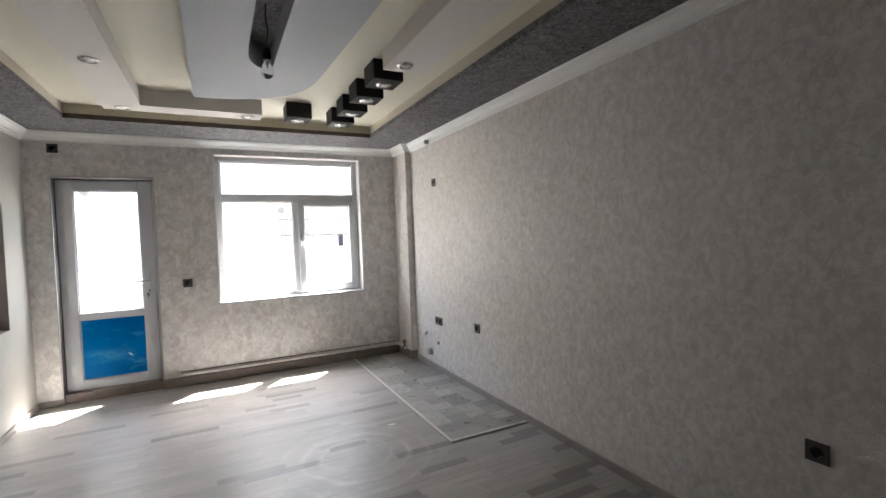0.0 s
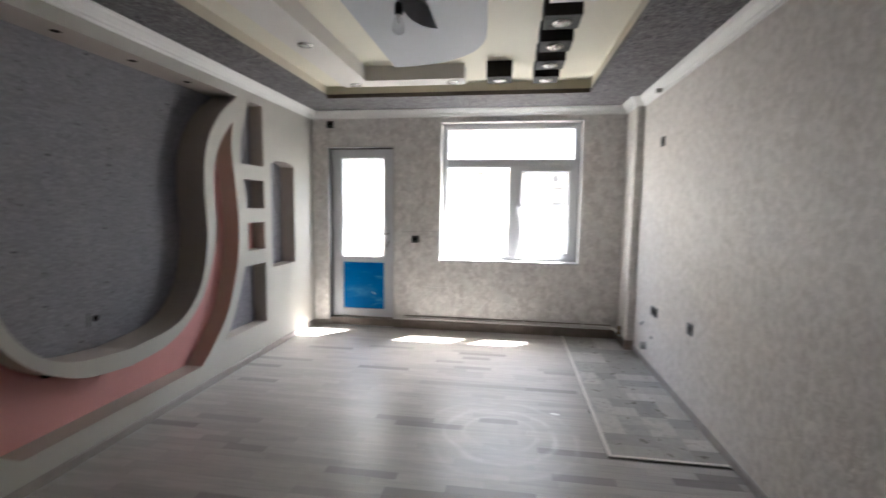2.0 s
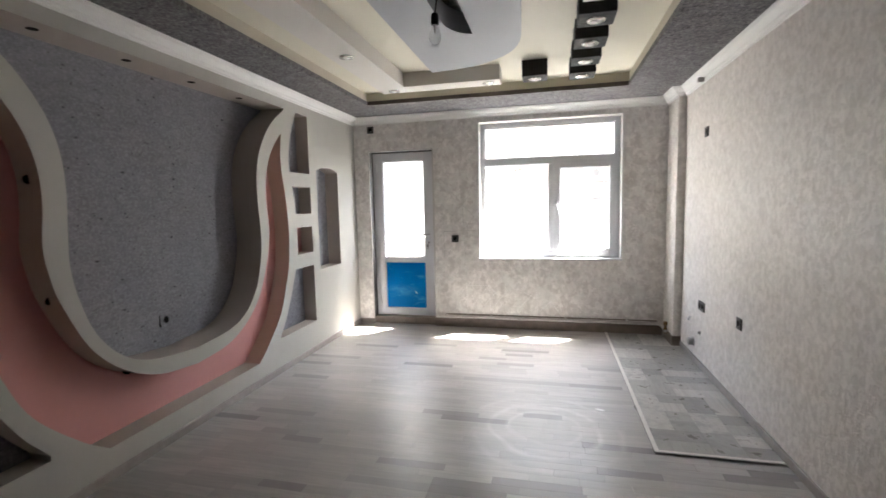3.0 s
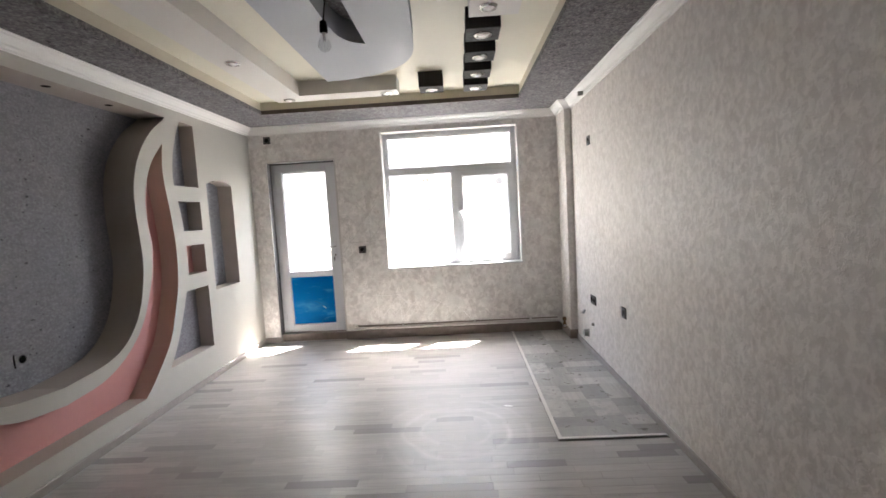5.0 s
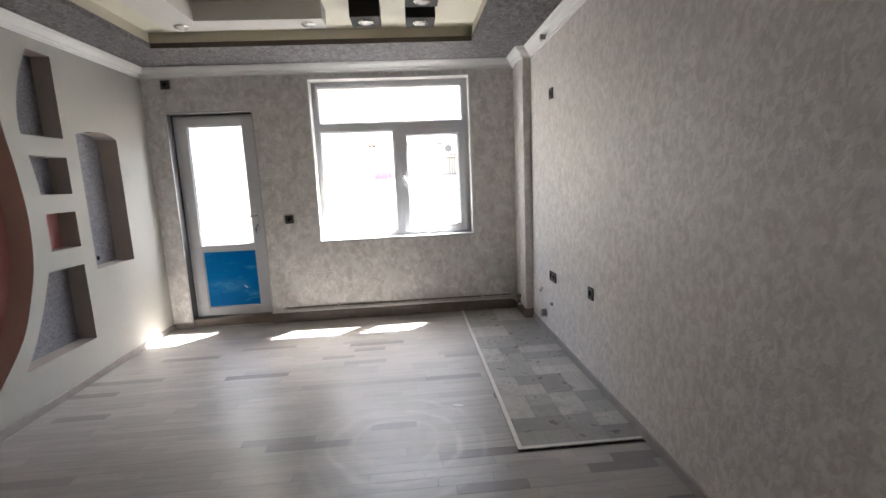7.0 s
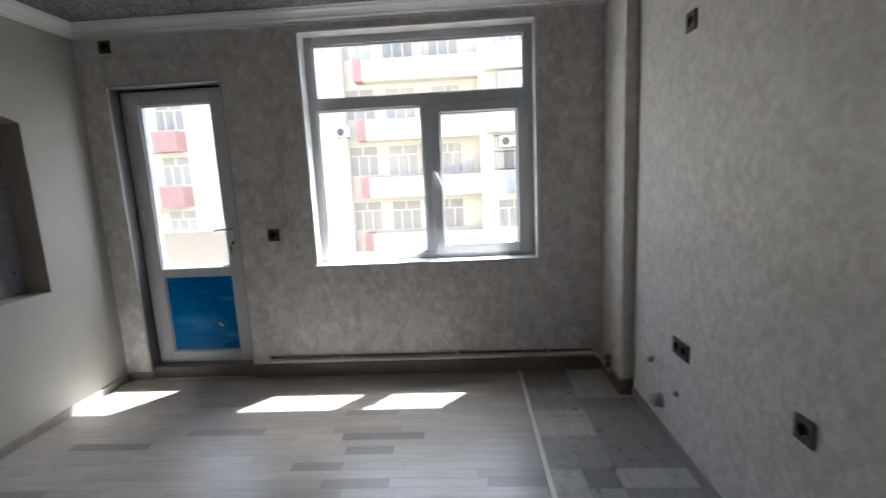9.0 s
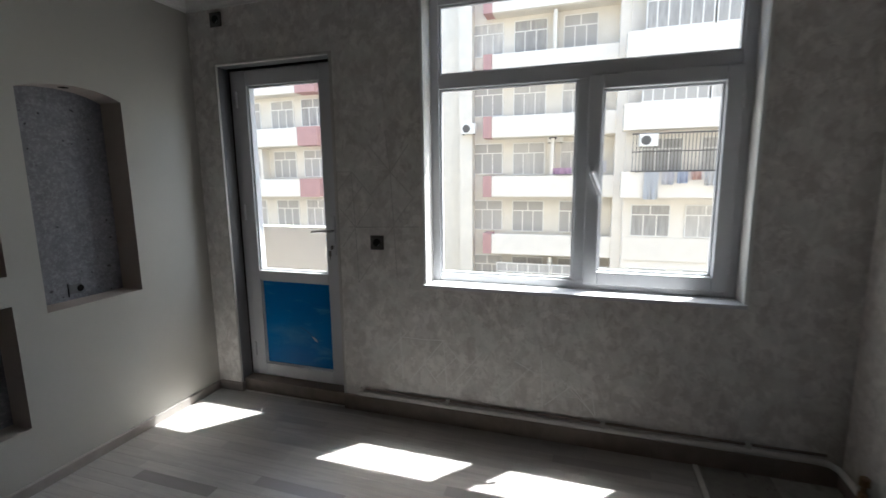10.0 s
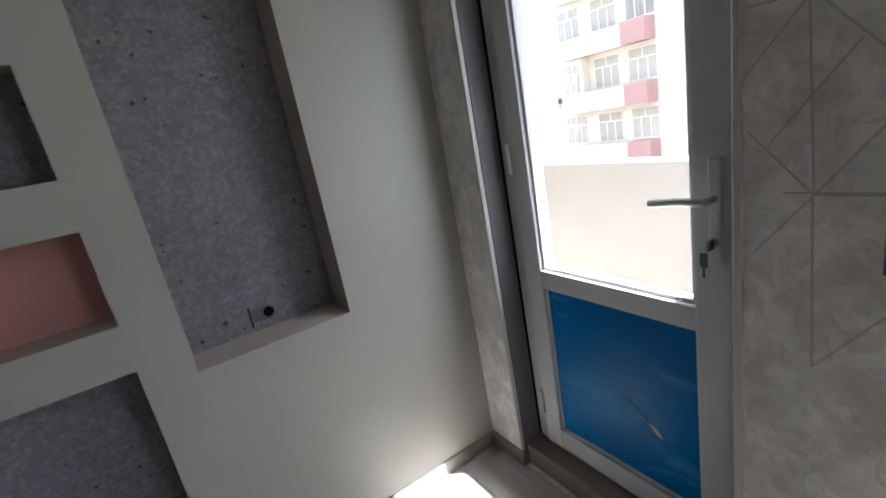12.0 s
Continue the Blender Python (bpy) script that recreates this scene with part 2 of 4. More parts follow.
M_BASE = plain("grey_baseboard", (0.30, 0.27, 0.25), 0.45, var=0.2)
M_BASE_B = plain("brown_baseboard", (0.25, 0.205, 0.175), 0.45, var=0.25)
M_PVC = pvc("white_pvc")
M_BLUE = blue_sheet("blue_sheet")
M_NAVY = plain("navy_crease", (0.004, 0.035, 0.10), 0.5)
M_GLASS = clear_glass("clear_glass")
M_BULB = clear_glass("bulb_glass", (0.95, 0.95, 0.95))
M_BULB.node_tree.nodes["Principled BSDF"].inputs["IOR"].default_value = 1.06
M_BULB.node_tree.nodes["Principled BSDF"].inputs["Transmission Weight"].default_value = 0.93
M_BLACK = plain("black_lacquer", (0.012, 0.010, 0.010), 0.6, 0.0, 0.25)
M_CHROME = plain("brushed_chrome", (0.62, 0.60, 0.57), 0.25, 1.0, var=0.1)
M_STEEL = plain("satin_steel", (0.5, 0.5, 0.5), 0.35, 1.0)
M_BRASS = plain("brass", (0.26, 0.17, 0.09), 0.4, 1.0, var=0.3)
M_LENS = plain("frosted_lens", (0.82, 0.80, 0.78), 0.2, var=0.05)
M_SOCKET = plain("dark_socket_plastic", (0.055, 0.048, 0.045), 0.45)
M_HOLE = plain("socket_well", (0.010, 0.009, 0.009), 0.9, 0.0, 0.05)
M_PIPE = plain("white_plastic_pipe", (0.66, 0.63, 0.60), 0.4)
M_GREYPIPE = plain("grey_plastic_pipe", (0.40, 0.385, 0.36), 0.5, var=0.3, scale=30)
M_STRIP = plain("pale_metal_strip", (0.74, 0.71, 0.67), 0.35, 0.2)
M_FLOOR_O = planks("laminate_strip", False)
M_FLOOR_I = planks("laminate_rest", True)
M_SUB = plain("underfloor", (0.20, 0.185, 0.175), 0.8)
M_TILE = slab_tile("grey_floor_tile")
# grimy plaster grey, deepened to hold the door recess's shade
M_REVEAL = painted("darkened_reveal_plaster", (0.17, 0.165, 0.172), 0.7, 0.3)
M_PLASTER = painted("reveal_plaster", (0.56, 0.535, 0.51), 0.6, 0.12)
M_LINE_L = plain("silver_line", (0.86, 0.84, 0.82), 0.5, 0.0)
M_LINE_D = plain("grey_line", (0.46, 0.435, 0.415), 0.5)
M_FACADE = painted("facade_render", (0.80, 0.735, 0.63), 0.85, 0.10)
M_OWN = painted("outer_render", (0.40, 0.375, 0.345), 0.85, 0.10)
M_BAND = painted("facade_band", (0.86, 0.79, 0.69), 0.85, 0.08)
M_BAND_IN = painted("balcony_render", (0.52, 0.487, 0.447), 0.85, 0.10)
# red lightened so the colour holds the haze over the far facade
M_RED = painted("facade_red", (0.52, 0.315, 0.29), 0.8, 0.12)
M_PANE = curtained("window_pane")
M_WFRAME = plain("white_window_frame", (0.86, 0.82, 0.75), 0.6)
M_GROUND = plain("grey_paving", (0.15, 0.143, 0.133), 0.9, var=0.3, scale=2)
M_GRILLE = plain("iron_grille", (0.12, 0.11, 0.10), 0.6)


# ---- mesh helpers ----
def box(bm, x0, x1, y0, y1, z0, z1, bevel=0.0, seg=1):
    v = [bm.verts.new(p) for p in ((x0, y0, z0), (x1, y0, z0), (x1, y1, z0), (x0, y1, z0), (x0, y0, z1), (x1, y0, z1), (x1, y1, z1), (x0, y1, z1))]
    f = [bm.faces.new([v[i] for i in q]) for q in ((0, 3, 2, 1), (4, 5, 6, 7), (0, 1, 5, 4), (1, 2, 6, 5), (2, 3, 7, 6), (3, 0, 4, 7))]
    if bevel:
        edges = {e for q in f for e in q.edges}
        bmesh.ops.bevel(bm, geom=list(edges), offset=bevel, segments=seg, affect="EDGES", profile=0.6)
    return bm


def boxes(*specs, bevel=0.0):
    bm = bmesh.new()
    for s in specs:
        box(bm, *s, bevel=bevel)
    return bm


def turned(bm, axis, centre, rings, seg=20, cap=True):
    """A body of revolution: rings of (distance along axis, radius)."""
    a = Vector(axis).normalized()
    u = a.orthogonal().normalized()
    w = a.cross(u)
    loops = []
    for d, r in rings:
        loops.append([bm.verts.new(Vector(centre) + a * d + (u * math.cos(k * math.tau / seg) + w * math.sin(k * math.tau / seg)) * r) for k in range(seg)])
    for p, q in zip(loops, loops[1:]):
        for k in range(seg):
            bm.faces.new((p[k], p[(k + 1) % seg], q[(k + 1) % seg], q[k]))
    if cap:
        bm.faces.new(loops[0][::-1])
        bm.faces.new(loops[-1])
    return bm


def tube(bm, pts, r, seg=10):
    """A round pipe through points."""
    pts = [Vector(p) for p in pts]
    loops = []
    for k, p in enumerate(pts):
        t = (pts[min(k + 1, len(pts) - 1)] - pts[max(k - 1, 0)]).normalized()
        up = Vector((0, 0, 1)) if abs(t.z) < 0.9 else Vector((1, 0, 0))
        u = t.cross(up).normalized()
        w = u.cross(t)
        loops.append([bm.verts.new(p + (u * math.cos(q * math.tau / seg) + w * math.sin(q * math.tau / seg)) * r) for q in range(seg)])
    for p, q in zip(loops, loops[1:]):
        for k in range(seg):
            bm.faces.new((p[k], p[(k + 1) % seg], q[(k + 1) % seg], q[k]))
    bm.faces.new(loops[0][::-1])
    bm.faces.new(loops[-1])
    return bm


def to_mesh(name, bm, material, smooth=False):
    bmesh.ops.recalc_face_normals(bm, faces=bm.faces)
    me = bpy.data.meshes.new(name)
    bm.to_mesh(me)
    bm.free()
    me.materials.append(material)
    if smooth:
        me.polygons.foreach_set("use_smooth", [True] * len(me.polygons))
        me.set_sharp_from_angle(angle=radians(35))
    return me


def part(name, bm, material, parent, label="", smooth=False):
    ob = new(name, to_mesh(name, bm, material, smooth))
    ob.parent = parent
    if label:
        ob["label"] = label
    return ob


def thing(name, loc, label, category, group="", kind=""):
    ob = new(name)
    ob.location = loc
    ob.empty_display_size = 0.1
    return tagged(ob, label, category, group, kind)


def structure(name, bm, material, label="", category="", smooth=False):
    ob = new(name, to_mesh(name, bm, material, smooth))
    return tagged(ob, label, category, kind="structure")


def cut_sheet(name, outline, holes, depth, place):
    """A sheet with holes: closed 2D outlines, extruded by depth; place maps the curve's plane to the world."""
    cu = bpy.data.curves.new(name, "CURVE")
    cu.dimensions, cu.fill_mode, cu.extrude = "2D", "BOTH", depth / 2
    for loop in (outline, *holes):
        sp = cu.splines.new("POLY")
        sp.points.add(len(loop) - 1)
        for p, (a, b) in zip(sp.points, loop):
            p.co = (a, b, 0, 1)
        sp.use_cyclic_u = True
    ob = bpy.data.objects.new(name, cu)
    me = bpy.data.meshes.new_from_object(ob)
    bpy.data.objects.remove(ob)
    bpy.data.curves.remove(cu)
    bm = bmesh.new()
    bm.from_mesh(me)
    bpy.data.meshes.remove(me)
    bmesh.ops.remove_doubles(bm, verts=bm.verts, dist=1e-5)
    for f in bm.faces:
        f.smooth = False
    bm.transform(place)
    return bm


def smooth_line(pts, steps=6):
    """Catmull-Rom through points."""
    p = [Vector((*q, 0)) for q in pts]
    p = [2 * p[0] - p[1], *p, 2 * p[-1] - p[-2]]
    out = []
    for a, b, c, d in zip(p, p[1:], p[2:], p[3:]):
        for k in range(steps):
            t = k / steps
            v = 0.5 * (2 * b + (c - a) * t + (2 * a - 5 * b + 4 * c - d) * t * t + (3 * b - a - 3 * c + d) * t ** 3)
            out.append((v.x, v.y))
    return out + [tuple(pts[-1])]


def rect(a0, a1, b0, b1):
    return [(a0, b0), (a1, b0), (a1, b1), (a0, b1)]


def sweep(path, profile, closed=False):
    """A moulding with mitred corners: path in plan (room on its left hand), profile of (offset into the room, z)."""
    n = len(path)
    dirs = []
    for k in range(n):
        a, b = Vector(path[k]), Vector(path[(k + 1) % n])
        dirs.append((b - a).normalized())
    bm = bmesh.new()
    rings = []
    for k in range(n):
        d1 = dirs[k - 1] if closed or k > 0 else dirs[0]
        d0 = dirs[k] if closed or k < n - 1 else dirs[n - 2]
        n0, n1 = Vector((-d0.y, d0.x)), Vector((-d1.y, d1.x))
        mid = (n0 + n1) / (1 + n0.dot(n1))
        rings.append([bm.verts.new((path[k][0] + mid.x * o, path[k][1] + mid.y * o, z)) for o, z in profile])
    for k in range(n if closed else n - 1):
        p, q = rings[k], rings[(k + 1) % n]
        for i in range(len(profile)):
            j = (i + 1) % len(profile)
            bm.faces.new((p[i], q[i], q[j], p[j]))
    if not closed:
        bm.faces.new(rings[0])
        bm.faces.new(rings[-1][::-1])
    return bm


# ---- the room ----
W, Y0, Y1 = 3.60, -1.60, 6.00          # room width, back wall, window wall
SOFFIT, CEIL = 2.515, 2.635            # lower border of the ceiling, raised field
PIL_X, PIL_Y = 3.525, 5.62             # pilaster in the corner
DOOR = (0.188, 0.980, 2.11)
WIN = (1.535, 3.082, 0.822, 2.38)
AXIS = 3.31                            # middle of the shaped wall

YZ = Matrix(((0, 0, 1, 0), (1, 0, 0, 0), (0, 1, 0, 0), (0, 0, 0, 1)))     # (a, b, depth) -> y, z, x
XZ = Matrix(((1, 0, 0, 0), (0, 0, 1, 0), (0, 1, 0, 0), (0, 0, 0, 1)))     # (a, b, depth) -> x, z, y

structure("floor", box(bmesh.new(), 0, W, Y0, Y1, -0.15, -0.006), M_SUB, "ash-grey laminate floor of staggered strips, dusty", "floor")
FLOOR = bpy.data.objects["floor"]

# window wall with its two openings
structure("wall_north", cut_sheet("w", rect(-1.5, W + 1.4, -0.4, 2.9), [rect(DOOR[0], DOOR[1], 0.0, DOOR[2]), rect(*WIN)], 0.25,
          Matrix.Translation((0, Y1 + 0.125, 0)) @ XZ), M_PAPER, "grey and beige flaked wallpaper on the window wall", "wall")
structure("wall_east", box(bmesh.new(), W, W + 0.2, Y0, Y1, -0.15, 2.9), M_PAPER_E, "long wall in embossed beige-grey flaked wallpaper", "wall")
# unseen wall closing the room, dark and set back to limit bounce
structure("wall_south", box(bmesh.new(), -0.5, W + 0.2, Y0 - 0.2, Y0, -0.15, 2.9), M_BACK, "unseen plain taupe wall behind, dark to cut bounced light", "wall")
structure("pilaster", box(bmesh.new(), PIL_X, W - 0.001, PIL_Y, Y1 - 0.001, 0, SOFFIT, 0.004), M_PAPER_E, "shallow wallpapered corner pilaster", "pilaster")

# ---- the shaped plasterboard wall ----
HEAD = 2.35
U_IN = [(1.21, HEAD), (1.17, 2.315), (1.03, 2.213), (0.91, 2.085), (0.815, 1.93), (0.762, 1.75), (0.752, 1.56), (0.765, 1.36), (0.77, 1.18),
        (0.735, 0.99), (0.66, 0.80), (0.52, 0.645), (0.33, 0.565), (0.0, 0.53)]
U_OUT = [(1.14, 2.125), (0.998, 1.975), (0.915, 1.826), (0.872, 1.662), (0.868, 1.488), (0.886, 1.30), (0.868, 1.15), (0.828, 1.006), (0.708, 0.752),
         (0.535, 0.575), (0.30, 0.46), (0.0, 0.422)]
CRES = [(1.14, 2.125), (1.121, 1.95), (1.127, 1.79), (1.168, 1.54), (1.192, 1.25), (1.176, 0.97), (1.11, 0.75), (1.005, 0.515), (0.80, 0.29), (0.66, 0.178)]
CRES_WINDOW = [(1.14, 2.125), (1.112, 1.95), (1.118, 1.79), (1.158, 1.54), (1.182, 1.25), (1.157, 0.97), (1.088, 0.75), (0.98, 0.515), (0.775, 0.29), (0.65, 0.185)]
EDGE = [(1.40, HEAD), (1.33, 2.22), (1.268, 2.06), (1.238, 1.90), (1.242, 1.785), (1.272, 1.65), (1.300, 1.50), (1.312, 1.40), (1.320, 1.27), (1.316, 1.015),
        (1.262, 0.88), (1.17, 0.66), (1.06, 0.45), (0.95, 0.30)]


def both(half):
    """Mirror a half line (from the top to the middle) about the axis: one side down, other side up."""
    a = smooth_line(half)
    return [(AXIS - d, z) for d, z in a] + [(AXIS + d, z) for d, z in a[::-1][1:]]


def side(half, s):
    return [(AXIS + s * d, z) for d, z in smooth_line(half)]


def grown(half, g):
    out = []
    for k, (d, z) in enumerate(half):
        a, b = Vector(half[max(k - 1, 0)]), Vector(half[min(k + 1, len(half) - 1)])
        t = (b - a).normalized()
        out.append((d - t.y * g if d > 0 else 0.0, z + t.x * g))
    return out


def niche(s, top, bottom):
    edge = [(AXIS + s * d, z) for d, z in smooth_line(EDGE, 8) if bottom <= z <= top]
    far = AXIS + s * 1.60
    return [(far, top), (edge[0][0], top), *edge, (edge[-1][0], bottom), (far, bottom)]


ROWS_N = {1: [(HEAD, 1.79), (1.66, 1.40), (1.272, 1.015), (0.882, 0.305)], -1: [(HEAD, 1.755), (1.625, 1.361), (1.227, 0.967), (0.835, 0.275)]}
u_hole = both(U_IN)
cres_out = side(CRES, -1) + side(CRES_WINDOW, 1)[::-1]
cres_in = both(U_OUT)
cres_hole = cres_out + cres_in[::-1][1:-1]
tall = [(5.04, 0.815), (5.515, 0.815), (5.515, 1.835), (5.45, 1.857), (5.38, 1.872), (5.29, 1.878), (5.20, 1.872), (5.11, 1.857), (5.04, 1.835)]
niches = [niche(s, *r) for s in (-1, 1) for r in ROWS_N[s]]
DEEP, SHALLOW, PINKD = 0.235, 0.13, 0.145
wall_w = structure("wall_west", cut_sheet("w", rect(Y0, Y1, -0.15, 2.9), [u_hole, cres_hole, tall, *niches], DEEP,
                   Matrix.Translation((-DEEP / 2, 0, 0)) @ YZ), M_CREAM, "cream plasterboard wall cut with lyre-shaped recess and niches", "wall")
wall_w.data.materials.append(M_JAMB)
wall_w.data.materials.append(M_JAMB_BOUNCE)
for f in wall_w.data.polygons:
    if abs(f.normal.x) < 0.5:
        # faces along the pink recess rim carry painted pink bounce
        rim = min((f.center.y - a) ** 2 + (f.center.z - b) ** 2 for a, b in cres_out)
        f.material_index = 2 if rim < 0.0015 else 1
structure("wall_west_back", box(bmesh.new(), -0.45, -DEEP - 0.001, Y0, Y1, -0.15, 2.9), M_FIBRE, "grey felted plaster at the back of the recess", "wall")


def back_plate(name, loop, depth, material, label):
    """A plate a little larger than its niche, let into the wall."""
    area = sum(p[0] * q[1] - q[0] * p[1] for p, q in zip(loop, loop[1:] + loop[:1]))
    turn = 0.014 if area > 0 else -0.014
    out = []
    for k, p in enumerate(loop):
        a, b = Vector(loop[k - 1]), Vector(loop[(k + 1) % len(loop)])
        n0, n1 = (Vector(p) - a), (b - Vector(p))
        if n0.length < 1e-4 or n1.length < 1e-4:
            continue
        n0, n1 = n0.normalized(), n1.normalized()
        m = Vector((n0.y + n1.y, -n0.x - n1.x)) / (1 + n0.dot(n1))
        out.append((p[0] + m.x * turn, p[1] + m.y * turn))
    bm = cut_sheet(name, out, [], 0.012, Matrix.Translation((-depth - 0.006, 0, 0)) @ YZ)
    ob = new(name, to_mesh(name, bm, material))
    return tagged(ob, label, "niche", kind="structure")


for k, loop in enumerate(niches):
    pink = k % 4 == 2
    back_plate("niche_back", loop, SHALLOW, M_PINK if pink else M_FIBRE, "pink painted niche back" if pink else "grey felted niche back")
back_plate("niche_back", tall, SHALLOW + 0.02, M_FIBRE, "grey felted back of the tall arched niche")
inner = both([(d, min(z, 2.2)) for d, z in grown(U_IN[2:], 0.055)])
pink_bm = cut_sheet("p", [(AXIS - 1.235, 2.2), (AXIS - 1.235, 0.14), (AXIS + 1.235, 0.14), (AXIS + 1.235, 2.2)] + inner[::-1], [], 0.012,
                    Matrix.Translation((-PINKD - 0.006, 0, 0)) @ YZ)
structure("recess_back", pink_bm, M_PINK, "dusty pink back of the curved recess", "wall panel")

# ---- ceiling ----
TRAY = (0.455, 3.035, -0.05, 5.365)
structure("ceiling_border", cut_sheet("c", rect(0.001, W - 0.001, Y0 + 0.001, Y1 - 0.001), [rect(*TRAY)], 0.04, Matrix.Translation((0, 0, SOFFIT + 0.02))),
          M_SOFFIT, "dark grey felted ceiling border", "ceiling")
border = bpy.data.objects["ceiling_border"]
border.data.materials.append(M_EDGE_SHADE)
# only the edge turned away from the window gets the painted shade
for f in border.data.polygons:
    if f.normal.y < -0.5 and f.center.y > 5.0:
        f.material_index = 1
structure("ceiling_riser", cut_sheet("c", rect(0.001, W - 0.001, Y0 + 0.001, Y1 - 0.001), [rect(TRAY[0] - 0.006, TRAY[1] + 0.006, TRAY[2] - 0.006, TRAY[3] + 0.006)],
          CEIL - SOFFIT, Matrix.Translation((0, 0, (CEIL + SOFFIT) / 2 + 0.02))), M_RISER, "beige step round the raised ceiling", "ceiling")
structure("ceiling", box(bmesh.new(), -0.4, W + 0.2, Y0 - 0.2, Y1 + 0.25, CEIL, CEIL + 0.265), M_CEIL, "pale yellow raised plaster ceiling", "ceiling")

# dropped beams
BEAM = 2.512


def beam_l(name, outline, label):
    bm = cut_sheet(name, outline, [], CEIL - BEAM, Matrix.Translation((0, 0, (CEIL + BEAM) / 2)))
    ob = new(name, to_mesh(name, bm, M_BEAM))
    return tagged(ob, label, "ceiling beam", kind="structure")


beam_l("ceiling_beam", [(0.80, 0.3), (1.055, 0.3), (1.055, 4.765), (1.91, 4.765), (1.91, 4.955), (0.80, 4.955)], "L-shaped white dropped ceiling beam with spotlights")
beam_l("ceiling_beam", [(2.50, 0.3), (2.775, 0.3), (2.775, 3.42), (2.50, 3.42)], "straight white dropped ceiling beam with spotlights")

# hanging panel with a leaf-shaped slot
PANEL = 2.50
half_out = smooth_line([(1.42, 4.375), (1.60, 4.355), (1.78, 4.30), (1.95, 4.19), (2.07, 4.05), (2.14, 3.86), (2.165, 3.6), (2.185, 3.2), (2.21, 2.7)])
outline = half_out + [(2.215, 2.3)] + [(x, 4.6 - y) for x, y in half_out[::-1]]
slot = smooth_line([(1.865, 3.66), (1.80, 3.625), (1.745, 3.54), (1.72, 3.40), (1.715, 3.0), (1.72, 2.2), (1.74, 1.7), (1.865, 1.55)])
island = structure("ceiling_panel", cut_sheet("i", outline, [slot], CEIL - PANEL, Matrix.Translation((0, 0, (CEIL + PANEL) / 2))),
                   M_ISLAND, "blue-grey dropped ceiling panel with a leaf-shaped slot", "ceiling panel")
bm = bmesh.new()
box(bm, 1.70, 1.88, 1.5, 3.68, CEIL - 0.008, CEIL - 0.002)
structure("slot_lining", bm, M_SOFFIT, "dark lining of the ceiling slot", "ceiling panel")

# cornice and baseboards
room = [(0, Y0), (W, Y0), (W, PIL_Y), (PIL_X, PIL_Y), (PIL_X, Y1), (0, Y1)]
cz = SOFFIT - 0.001
structure("cornice", sweep(room, [(0, cz - 0.082), (0.010, cz - 0.082), (0.013, cz - 0.068), (0.026, cz - 0.060), (0.030, cz - 0.049), (0.052, cz - 0.028),
          (0.066, cz - 0.019), (0.071, cz - 0.008), (0.080, cz - 0.006), (0.080, cz), (0, cz)], True), M_CORNICE, "white moulded cornice round the room", "cornice")


def skirting(path, h, mat, label):
    t = 0.012
    return structure("baseboard", sweep(path, [(0.0005, 0), (t, 0), (t, h - 0.006), (t - 0.005, h), (0.0005, h)]), mat, label, "baseboard")


skirting([(0, Y1), (0, Y0)], 0.055, M_BASE, "grey baseboard along the shaped wall")
skirting([(W, Y0), (W, PIL_Y)], 0.055, M_BASE, "grey baseboard along the long wall")
skirting([(DOOR[0], Y1 + 0.10), (DOOR[0], Y1), (0.013, Y1)], 0.06, M_BASE, "grey-brown baseboard beside the balcony door")
skirting([(W - 0.001, PIL_Y), (PIL_X, PIL_Y), (PIL_X, Y1), (DOOR[1], Y1)], 0.098, M_BASE_B, "dark brown baseboard below the window")

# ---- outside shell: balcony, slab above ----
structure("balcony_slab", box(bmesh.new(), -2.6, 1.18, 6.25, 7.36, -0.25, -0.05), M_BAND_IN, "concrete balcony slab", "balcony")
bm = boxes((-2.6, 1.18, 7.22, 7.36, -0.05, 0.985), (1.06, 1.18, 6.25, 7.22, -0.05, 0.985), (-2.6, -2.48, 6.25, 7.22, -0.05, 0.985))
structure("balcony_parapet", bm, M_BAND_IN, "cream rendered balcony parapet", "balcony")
# never in view; its outline is shaped to trim the sun patches
structure("sun_trim_slab", boxes((-2.6, 0.852, 6.25, 7.36, 2.72, 2.9), (0.853, 5.2, 6.25, 6.44, 2.72, 2.9)), M_BAND, "unseen slab over the window, edges set to trim the sun", "slab")

# unseen reflector: throws sunlight onto the flats opposite
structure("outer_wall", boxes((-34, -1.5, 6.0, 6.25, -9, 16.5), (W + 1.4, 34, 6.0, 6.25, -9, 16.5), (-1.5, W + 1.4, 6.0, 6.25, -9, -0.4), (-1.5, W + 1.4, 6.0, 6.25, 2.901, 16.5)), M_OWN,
          "unseen outer wall of the house, added to bounce sunlight", "wall")

# ---- light fittings ----
def spotlight(loc):
    t = thing("ceiling_spotlight", loc, "round chrome recessed spotlight, switched off", "spotlight", "ceiling spotlights")
    bm = turned(bmesh.new(), (0, 0, -1), (0, 0, 0), [(0, 0.052), (0.004, 0.052), (0.010, 0.046), (0.012, 0.036), (0.004, 0.034)], 24, False)
    part("bezel", bm, M_CHROME, t, "chrome ring", True)
    bm = turned(bmesh.new(), (0, 0, -1), (0, 0, 0), [(0.002, 0.0345), (0.006, 0.030), (0.014, 0.018), (0.016, 0.004)], 20)
    part("lens", bm, M_LENS, t, "frosted white lens", True)
    return t


first = spotlight((0.93, 4.87, BEAM))
for x, y in ((1.80, 4.865), (0.93, 3.86), (0.93, 2.84), (0.93, 1.82), (2.60, 3.30), (2.62, 2.27), (2.62, 1.24)):
    copy_thing(first, pose(x, y, BEAM))

# black cube lamps
CUBE = 2.505


